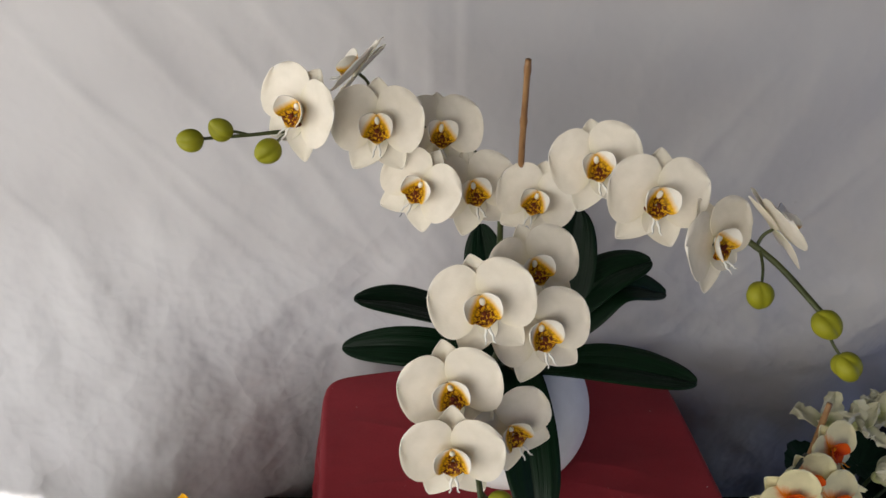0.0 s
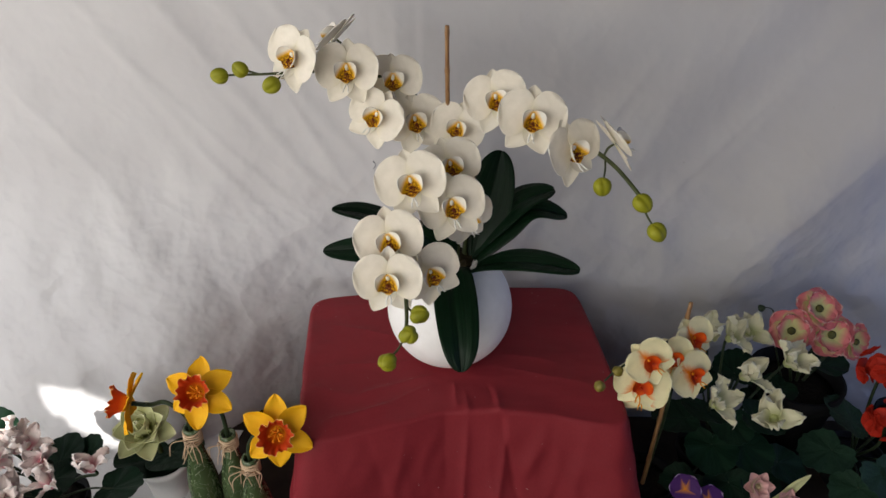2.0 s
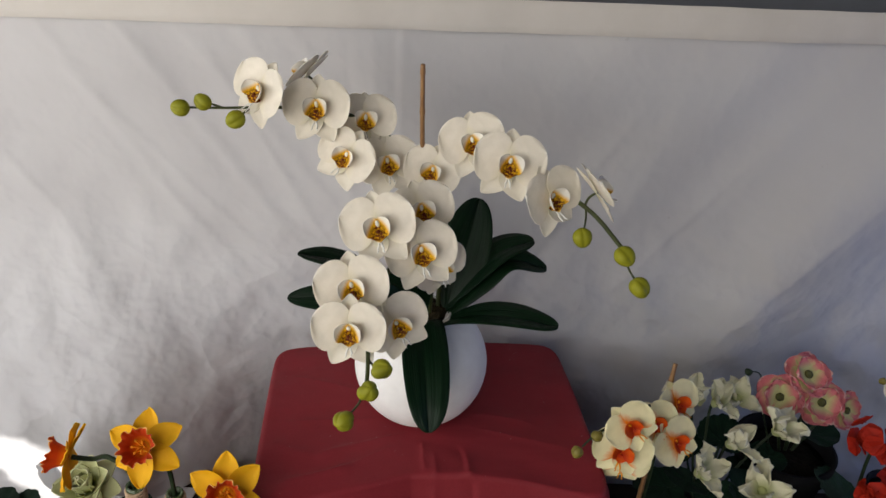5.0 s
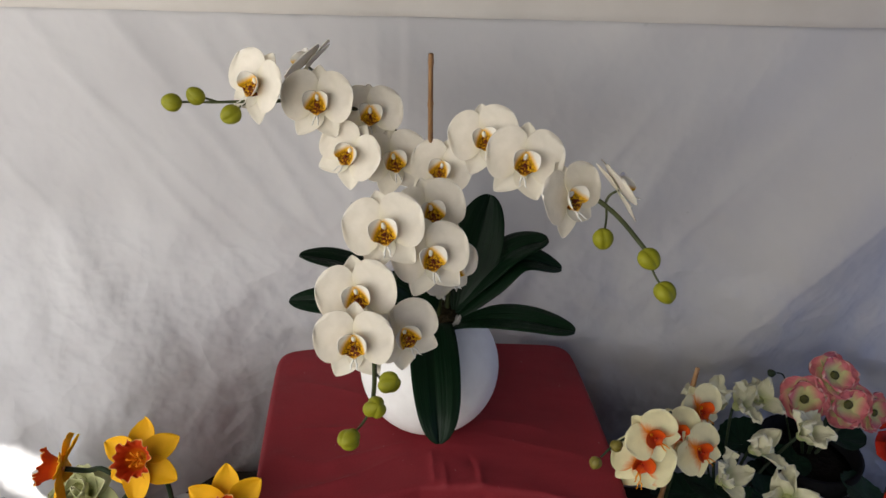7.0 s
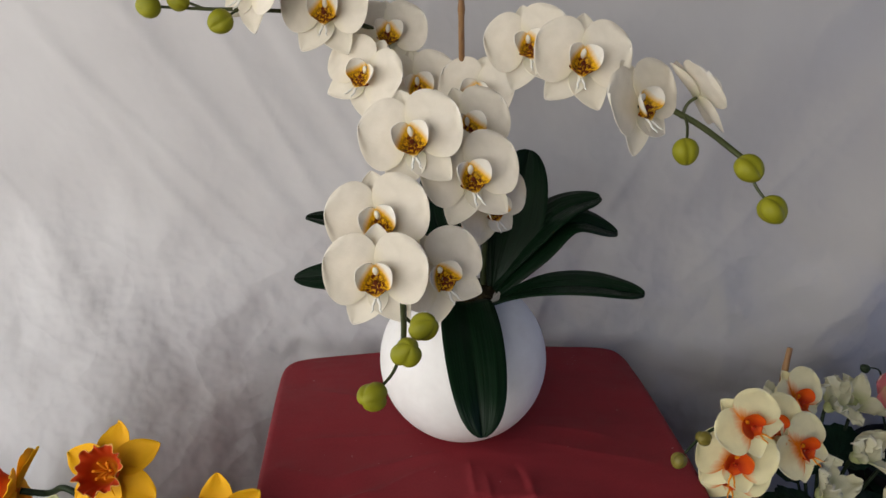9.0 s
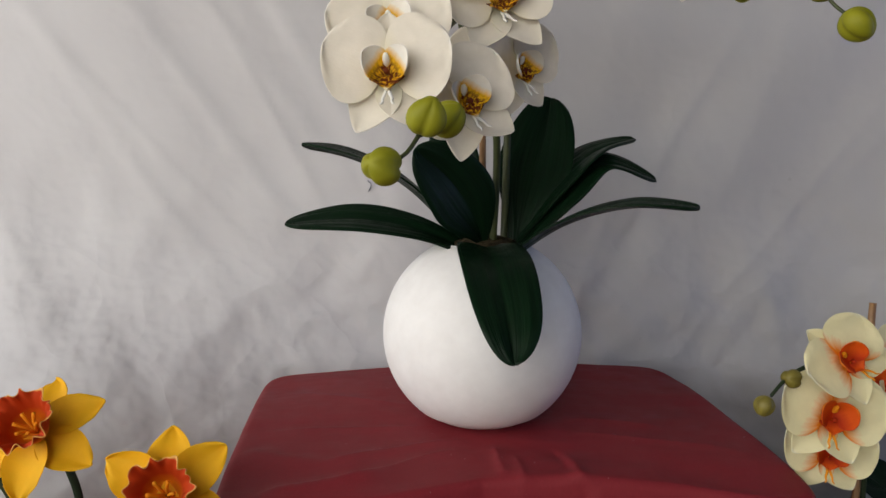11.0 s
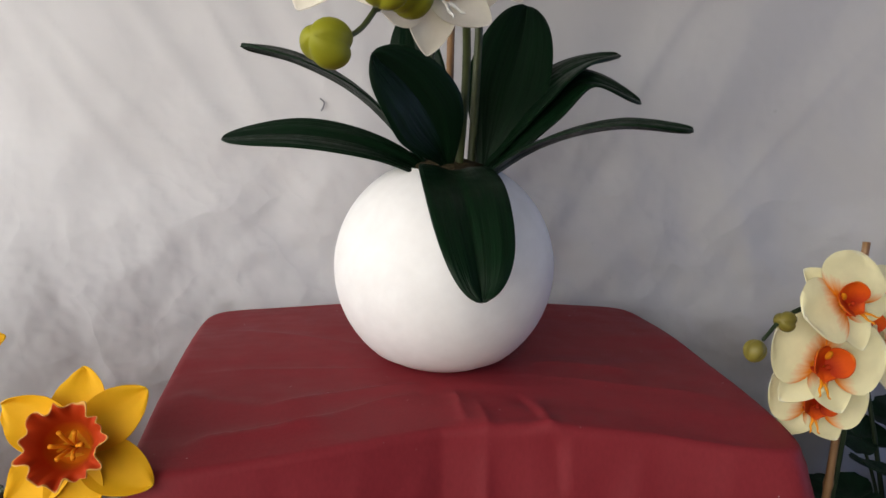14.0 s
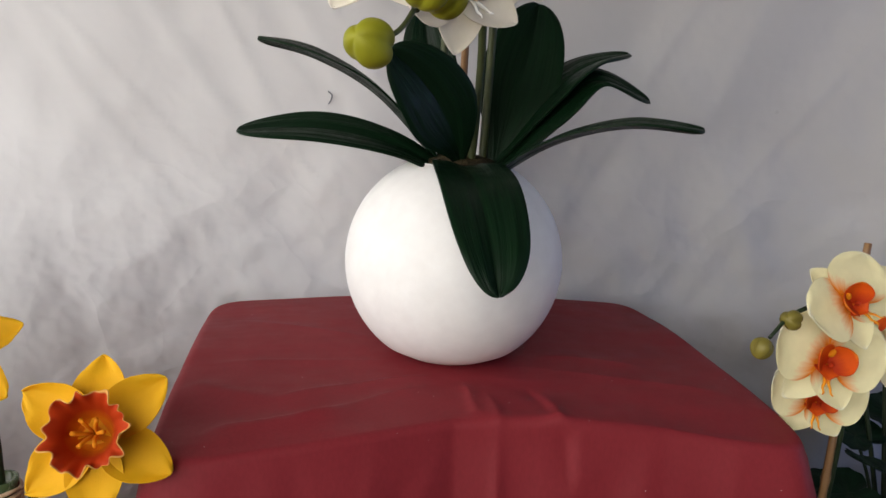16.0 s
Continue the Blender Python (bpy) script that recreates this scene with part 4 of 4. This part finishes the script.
bottle((-0.380, -0.150), 0.272, 0.0235)
bottle((-0.331, -0.142), 0.252, 0.0235)
bottle((-0.288, -0.184), 0.248, 0.0235)
daffodil((-0.492, -0.140, 0.790), -78, 16, 14, 0.98, ((-0.380, -0.150, 0.738), (-0.385, -0.149, 0.775), (-0.410, -0.147, 0.798)), "yellow daffodil with orange trumpet turned sideways, in bottle")
daffodil((-0.353, -0.178, 0.848), -4, 42, 6, 1.0, ((-0.331, -0.142, 0.724), (-0.334, -0.140, 0.770), (-0.345, -0.140, 0.805)), "yellow daffodil with frilled orange trumpet facing out")
daffodil((-0.232, -0.227, 0.816), 6, 30, 2, 1.0, ((-0.288, -0.184, 0.720), (-0.286, -0.182, 0.752), (-0.262, -0.186, 0.788)), "yellow daffodil with frilled orange trumpet leaning to pedestal")


# ---- potted plants beside the pedestal ----
def pot(parent, x, y, r, h, material, z=BENCH):
    prof = [(0.001, 0.001), (r * 0.72, 0.001), (r * 0.74, 0.004), (r * 0.95, h * 0.82), (r * 1.04, h * 0.83), (r * 1.06, h), (r * 0.97, h), (r * 0.94, h * 0.85), (0.001, h * 0.84)]
    part("pot", lathe(prof, 40), material, parent, "", Matrix.Translation((x, y, z)))
    part("soil", lathe([(0.001, h * 0.84), (r * 0.93, h * 0.85), (r * 0.6, h * 0.90), (0.001, h * 0.91)], 24), SOIL, parent, "", Matrix.Translation((x, y, z)))


def rosette(parent, place, yaw, pitch, size, material, rings, name="flower", broad=0.0150):
    """A bloom of pointed petals in rings, the inner ones standing up."""
    m = face_pose(place, yaw, pitch, 0, size)
    form = petal(0.042, broad, 0.86, 0.62, 0.55, 0.12, 0.0008, 2, 0.10, 18, 13, 0.0014, 0, 0, 0.004)
    heart = part(name, ball_form(0.006, 0.006, 0.012, 5, 0.1, 15, 8), material, parent, "", m @ Matrix.Translation((0, 0, 0.008)))
    for k, (count, tip, scale) in enumerate(rings):
        for i in range(count):
            part("petal", form, material, heart, "", m @ spin(360 / count * i + 27 * k, 0.002 * k, tip, 0.003) @ Matrix.Scale(scale, 4))
    return m


succulent = thing("potted_lotus", (-0.492, -0.045, BENCH), "pale green artificial lotus in a white pot", "plant")
pot(succulent, -0.492, -0.045, 0.042, 0.085, WHITE_POT)
rosette(succulent, (-0.503, -0.058, 0.640), -4, 66, 1.20, SUCCULENT, ((6, 0, 1.0), (6, 34, 0.98), (5, 66, 0.90), (3, 84, 0.80)), broad=0.0150)
part("stalk", tube(((-0.492, -0.045, 0.55), (-0.494, -0.047, 0.60), (-0.503, -0.056, 0.640)), 0.0042, 0.005, 9), STEM, succulent)
for place, yaw, size in (((-0.500, -0.055, 0.575), -145, 0.050), ((-0.470, -0.050, 0.585), -45, 0.050)):
    part("leaf", round_leaf(size, 0.0, 2, 0.3, 0.10, 0.02, 0.0016, yaw), BROAD_LEAF, succulent, "smooth dark green leaf", Matrix.Translation(place) @ pose(0, 0, 0, 0, -48, yaw) @ pose(0, 0, 0, 0, 30, 0))
    part("leaf_stalk", tube(((-0.492, -0.045, 0.55), (place[0], place[1] + 0.01, place[2] - 0.01), place), 0.0022, 0.0018, 7), STEM, succulent)

CYC_PETAL = [petal(0.043, 0.0130, 0.85, 0.6, 0.5, -0.15 + 0.16 * k, 0.0085, 3, 0.05, 20, 17, 0.0011, 0.12 * (-1) ** k, k * 2.1, 0.004, 0.0048) for k in range(3)]


def cyclamen_flower(parent, place, way, size, material, seed, stalk_from, sub="flower"):
    """A cyclamen bloom: a nose that looks down and petals swept back above it, on a hooked stalk."""
    rnd = random.Random(seed)
    m = along(way, place) @ Matrix.Rotation(rnd.uniform(0, 6), 4, "Z") @ Matrix.Scale(size, 4)
    nose = part(sub, ball_form(0.0085, 0.0085, 0.010, 5, 0.12, 15, 9), material, parent, "", m)
    for k in range(5):
        form = rnd.choice(CYC_PETAL)
        data = form
        if form.materials and form.materials[0] != material:
            data = form.copy()
            data.materials.clear()
        part("petal", data, material, nose, "", m @ spin(72 * k + rnd.uniform(-16, 16), 0.002, (rnd.uniform(48, 84) if k < 3 else rnd.uniform(8, 40)), 0.005) @ Matrix.Rotation(rnd.uniform(-0.5, 0.5), 4, "X"))
    top = m @ Vector((0, 0, 0.002))
    hook = Vector(place) - Vector(way).normalized() * 0.016
    foot = Vector(stalk_from)
    part("stalk", tube((foot, foot.lerp(hook, 0.55) + Vector((0, 0.004, 0.012)), hook, top), 0.0026, 0.0022, 8), DARK_STEM, parent)


def leaf_whorl(parent, centre, leaves, material, seed, scallop=0.05, count=16, stalk=True):
    rnd = random.Random(seed)
    forms = [round_leaf(1.0, scallop, count, 0.35, 0.14, 0.05, 0.03, s) for s in range(3)]
    for (place, yaw, tip, size) in leaves:
        part("leaf", rnd.choice(forms), material, parent, "", Matrix.Translation(place) @ pose(0, 0, 0, 0, tip, yaw) @ Matrix.Scale(size, 4))
        if stalk:
            c = Vector(centre)
            part("leaf_stalk", tube((c, c.lerp(Vector(place), 0.6) + Vector((0, 0, 0.01)), place), 0.0020, 0.0016, 7), DARK_STEM, parent)


# blush cyclamen beside the daffodils
blush = thing("cyclamen", (-0.635, -0.14, BENCH), "blush white cyclamen with scalloped dark leaves", "cyclamen")
pot(blush, -0.635, -0.14, 0.05, 0.095, BLACK_POT)
root = (-0.635, -0.14, 0.57)
rnd = random.Random(12)
for k in range(17):
    place = (-0.590 + rnd.uniform(-0.080, 0.060), -0.185 + rnd.uniform(-0.075, 0.055), 0.0)
    place = (place[0], place[1], 0.715 + 0.42 * (place[1] + 0.13) + rnd.uniform(-0.028, 0.018))
    cyclamen_flower(blush, place, (rnd.uniform(-0.6, 0.6), rnd.uniform(-0.7, 0.1), 0.8), rnd.uniform(0.62, 0.82), PINK_CYCLAMEN, 40 + k, root)
leaf_whorl(blush, root, (((-0.575, -0.12, 0.645), 60, -35, 0.029), ((-0.535, -0.14, 0.60), 0, -10, 0.038), ((-0.575, -0.20, 0.60), -40, 5, 0.036), ((-0.635, -0.21, 0.615), -80, 0, 0.036), ((-0.70, -0.12, 0.70), 150, -30, 0.034), ((-0.69, -0.2, 0.61), -140, 5, 0.036), ((-0.61, -0.13, 0.65), 70, -20, 0.034), ((-0.60, -0.17, 0.655), -60, -5, 0.032)), BROAD_LEAF, 3, 0.06, 26)

# cream orchid with orange lips
cream = thing("orchid_plant", (0.335, -0.075, BENCH), "cream artificial orchid with orange lips and bamboo stake", "orchid")
pot(cream, 0.335, -0.075, 0.05, 0.10, BLACK_POT)
CREAM_MATS = (CREAM_ORCHID, CREAM_ORCHID, ORANGE_LIP, ORANGE_LIP, STAMEN)
CREAM_BLOOMS = [((0.277, -0.145, 0.890), 4, 22, 48, 0.88), ((0.273, -0.138, 0.842), -6, 12, -8, 1.02), ((0.357, -0.106, 0.832), 22, 26, 36, 0.92), ((0.328, -0.095, 0.853), 5, 28, 30, 0.85), ((0.366, -0.060, 0.860), 26, 30, 20, 0.92), ((0.288, -0.112, 0.799), -12, 8, -4, 0.92)]
for k, (place, yaw, pitch, roll, size) in enumerate(CREAM_BLOOMS):
    orchid_flower(cream, Vector(place), yaw, pitch, roll, size, CREAM_MATS, 60 + k)
part("stake", tube(((0.330, -0.085, 0.56), (0.342, -0.066, 0.72), (0.360, -0.035, 0.912)), 0.0036, 0.0032, 10, 50, (0.2, 0.45, 0.7, 0.93)), BAMBOO, cream, "thin brown bamboo stake")
part("stem", tube(((0.338, -0.07, 0.56), (0.352, -0.06, 0.74), (0.340, -0.060, 0.85), (0.300, -0.105, 0.885), (0.262, -0.135, 0.886), (0.233, -0.149, 0.879), (0.214, -0.160, 0.866)), 0.003, 0.0013, 8), DARK_STEM, cream)
for place, way, size in (((0.208, -0.163, 0.859), (-0.4, -0.3, -0.9), 0.72), ((0.233, -0.151, 0.877), (-0.6, -0.5, 0.2), 0.72)):
    part("bud", dyed(BUD_FORM, OLIVE_BUD), OLIVE_BUD, cream, "small olive bud", along(way, place) @ Matrix.Scale(size, 4))

# ivory cyclamen
ivory = thing("cyclamen", (0.47, 0.0, BENCH), "ivory cyclamen with dark scalloped leaves in pot", "cyclamen")
pot(ivory, 0.47, 0.0, 0.055, 0.09, BLACK_POT)
root = (0.47, 0.0, 0.56)
for k, (place, way, size) in enumerate((((0.492, 0.000, 0.738), (0.2, -0.45, 0.8), 1.0), ((0.574, 0.026, 0.746), (0.2, -0.4, 0.7), 1.05), ((0.434, -0.042, 0.716), (0.2, -0.3, 0.9), 1.0), ((0.535, -0.050, 0.690), (-0.4, -0.3, 0.8), 1.05),
                                       ((0.436, 0.048, 0.778), (-0.2, -0.3, 0.8), 1.0), ((0.531, 0.095, 0.752), (-0.2, -0.2, 0.9), 0.95), ((0.480, 0.060, 0.770), (0.4, 0.1, 0.8), 0.9))):
    cyclamen_flower(ivory, place, way, size, CYCLAMEN, 80 + k, root)
leaf_whorl(ivory, root, (((0.425, -0.035, 0.69), -150, -20, 0.034), ((0.475, -0.03, 0.665), -100, 10, 0.036), ((0.56, -0.06, 0.60), -30, 20, 0.038), ((0.43, -0.12, 0.56), -110, 30, 0.038), ((0.440, -0.06, 0.640), -110, 15, 0.041), ((0.495, -0.055, 0.635), -70, 12, 0.041), ((0.465, -0.10, 0.595), -95, 30, 0.041), ((0.520, -0.02, 0.665), -20, 5, 0.039), ((0.405, -0.015, 0.655), 170, 10, 0.039), ((0.545, 0.03, 0.64), 20, 10, 0.041), ((0.44, 0.04, 0.69), 120, -20, 0.037), ((0.50, 0.05, 0.70), 60, -15, 0.037), ((0.405, -0.09, 0.58), -140, 30, 0.041), ((0.515, -0.09, 0.585), -50, 30, 0.041)), BROAD_LEAF, 5, 0.09, 16)

# pink anemones in a black pot
ANEMONE = [petal(0.036, 0.0215, 0.85, 0.5, 0.18, 0.02, 0.004, 4, 0.0, 16, 14, 0.0011, 0, s, 0.004, 0.0024) for s in (0, 2)]
pink = thing("anemone_plant", (0.64, 0.11, BENCH), "pink ruffled artificial anemones in a black pot", "anemone")
pot(pink, 0.635, 0.088, 0.078, 0.185, BLACK_POT)


def anemone(parent, place, yaw, pitch, size, foot, seed):
    rnd = random.Random(seed)
    m = face_pose(place, yaw, pitch, rnd.uniform(0, 70), size)
    heart = part("flower", ball_form(0.0075, 0.0075, 0.005, 6, 0.12, 18, 8), CENTRE, parent, "pink anemone with olive centre", m @ Matrix.Translation((0, 0, 0.005)))
    for ring, (count, tip, scale) in enumerate(((5, 2, 1.08), (5, 20, 0.80))):
        for k in range(count):
            part("petal", ANEMONE[ring], PINK, heart, "", m @ spin(72 * k + 36 * ring + rnd.uniform(-8, 8), 0.001 * ring, tip + rnd.uniform(-8, 8), 0.003) @ Matrix.Scale(scale, 4))
    part("stalk", tube((foot, Vector(foot).lerp(Vector(place), 0.6) + Vector((0, 0.012, 0.01)), m @ Vector((0, 0, -0.02)), m @ Vector((0, 0, 0))), 0.003, 0.0026, 8), DARK_STEM, parent)


for k, (place, yaw, pitch, size) in enumerate((((0.597, 0.090, 0.765), -10, 30, 0.98), ((0.668, 0.090, 0.758), 6, 28, 1.02), ((0.645, 0.112, 0.796), 14, 50, 0.98), ((0.722, 0.100, 0.735), 28, 22, 0.85))):
    anemone(pink, place, yaw, pitch, size, (0.632 + 0.004 * k, 0.09, 0.635), 20 + k)
part("bud", dyed(BUD_FORM, DARK_STEM), DARK_STEM, pink, "small dark bud", along((-0.8, 0, 0.4), (0.545, 0.11, 0.798)) @ Matrix.Scale(0.6, 4))
part("twig", tube(((0.632, 0.09, 0.60), (0.585, 0.11, 0.73), (0.568, 0.11, 0.790), (0.55, 0.11, 0.80)), 0.0018, 0.001, 7), DARK_STEM, pink)
leaf_whorl(pink, (0.632, 0.09, 0.60), (((0.595, 0.06, 0.66), -150, 12, 0.034), ((0.68, 0.10, 0.68), 10, 0, 0.036)), BROAD_LEAF, 8, 0.02, 10)

# red geranium
red = thing("geranium", (0.74, 0.0, BENCH), "red geranium clusters above pale-veined green leaves", "geranium")
pot(red, 0.735, 0.01, 0.05, 0.075, BLACK_POT)
FLORET = petal(0.0155, 0.0095, 0.85, 0.5, 0.3, 0.05, 0.0015, 3, 0, 7, 6, 0.0010, 0, 0, 0.002)
FLORET_EYE = ball_form(0.0022, 0.0022, 0.0022, 0, 0, 8, 6)
rnd = random.Random(5)
for centre, count, spread in (((0.732, 0.02, 0.738), 20, 0.034), ((0.738, -0.03, 0.672), 20, 0.034), ((0.79, 0.02, 0.70), 14, 0.034)):
    for k in range(count):
        d = Vector((rnd.gauss(0, 1), rnd.gauss(-0.5, 0.8), rnd.gauss(0.35, 0.8))).normalized()
        m = along(d, Vector(centre) + d * spread * rnd.choice((1.0, 1.0, 0.8, 0.5))) @ Matrix.Rotation(rnd.uniform(0, 6), 4, "Z")
        eye = part("flower", FLORET_EYE, REDFLOWER, red, "", m)
        for q in range(5):
            part("petal", FLORET, REDFLOWER, eye, "", m @ spin(72 * q, 0, 12, 0.001))
    part("stalk", tube(((0.735, 0.01, 0.54), (centre[0], centre[1], centre[2] - 0.06), centre), 0.0028, 0.0026, 8), DARK_STEM, red)
leaf_whorl(red, (0.735, 0.01, 0.54), (((0.665, -0.03, 0.600), -160, 15, 0.042), ((0.690, -0.09, 0.575), -120, 22, 0.042), ((0.725, -0.08, 0.60), -70, 18, 0.042), ((0.70, 0.0, 0.64), 160, -25, 0.04), ((0.77, -0.06, 0.59), -40, 15, 0.05)), PALE_LEAF, 9, 0.13, 16)

# pansy, small lotus and the far orchid
pansy = thing("pansy", (0.39, -0.135, BENCH), "purple pansy with pale edges and orange eyes", "pansy")
pot(pansy, 0.395, -0.13, 0.035, 0.06, BLACK_POT)
PANSY_PETAL = petal(0.024, 0.0150, 0.85, 0.5, 0.2, 0.08, 0.0025, 3, 0, 9, 8, 0.0010, 0, 0, 0.003)
for place, yaw, pitch in (((0.376, -0.142, 0.628), -20, 40), ((0.412, -0.150, 0.612), 20, 45), ((0.395, -0.175, 0.585), 0, 40)):
    m = face_pose(place, yaw, pitch, 10)
    eye = part("flower", FLORET_EYE.copy(), STAMEN, pansy, "", m)
    eye.data.materials.clear()
    eye.data.materials.append(STAMEN)
    for q, deg in enumerate((90 + 32, 90 - 32, 180, 0, -90)):
        part("petal", PANSY_PETAL, PANSY, eye, "", m @ spin(deg, 0.0008 * q, 10, 0.001))
    part("stalk", tube(((0.395, -0.13, 0.53), Vector(place) + Vector((0, 0.02, -0.02)), place), 0.0018, 0.0016, 7), DARK_STEM, pansy)
leaf_whorl(pansy, (0.395, -0.13, 0.53), (((0.36, -0.15, 0.575), -150, 20, 0.03), ((0.43, -0.15, 0.57), -30, 20, 0.03), ((0.395, -0.18, 0.56), -90, 25, 0.03)), BROAD_LEAF, 4, 0.05, 14)

lotus = thing("small_lotus", (0.505, -0.125, BENCH), "small pink and green artificial lotus blooms", "plant")
pot(lotus, 0.505, -0.12, 0.035, 0.055, BLACK_POT)
for place, yaw, pitch, size in (((0.500, -0.120, 0.612), 0, 40, 0.62), ((0.545, -0.135, 0.590), 20, 40, 0.6), ((0.480, -0.150, 0.585), -20, 35, 0.55)):
    rosette(lotus, place, yaw, pitch, size, PINK_LOTUS, ((6, 20, 1.0), (5, 50, 0.85)))
    part("stalk", tube(((0.505, -0.12, 0.53), (place[0], place[1] + 0.015, place[2] - 0.03), place), 0.003, 0.003, 7), DARK_STEM, lotus)
part("leaf", blade(((0.52, -0.11, 0.53), (0.55, -0.115, 0.58), (0.562, -0.12, 0.615), (0.58, -0.12, 0.64)), 0.010, 0.3, (0, -1, 0.3), 14, 6), SUCCULENT, lotus, "narrow yellow-green leaf")

far = thing("orchid_plant", (0.86, 0.09, BENCH), "white artificial orchid with small olive buds", "orchid")
pot(far, 0.86, 0.09, 0.045, 0.09, BLACK_POT)
FAR = [((0.795, 0.085, 0.790), -20, 20, 0, 0.8), ((0.835, 0.08, 0.815), 0, 25, 10, 0.8), ((0.83, 0.08, 0.755), 10, 15, -10, 0.8)]
for k, (place, yaw, pitch, roll, size) in enumerate(FAR):
    orchid_flower(far, Vector(place), yaw, pitch, roll, size, seed=90 + k)
part("stem", tube(((0.86, 0.09, 0.55), (0.87, 0.10, 0.75), (0.84, 0.10, 0.83), (0.80, 0.095, 0.835), (0.765, 0.085, 0.82)), 0.003, 0.0012, 8), DARK_STEM, far)
for place in ((0.752, 0.083, 0.812), (0.768, 0.085, 0.824), (0.772, 0.08, 0.808)):
    part("bud", dyed(BUD_FORM, OLIVE_BUD), OLIVE_BUD, far, "small olive bud", Matrix.Translation(place) @ Matrix.Scale(0.55, 4))

# a loose thread that clings to the sheet
thread = thing("thread", (-0.134, backdrop_place(-0.134, 1.0) - 0.003, 1.0), "short grey thread clinging to the white sheet", "thread")
ty = backdrop_place(-0.134, 1.0) - 0.003
part("strand", tube(((-0.137, ty, 1.008), (-0.1325, ty - 0.002, 1.004), (-0.134, ty, 0.998), (-0.1365, ty, 0.994)), 0.0009, 0.0006, 6, 12), GREY_CLOTH, thread)
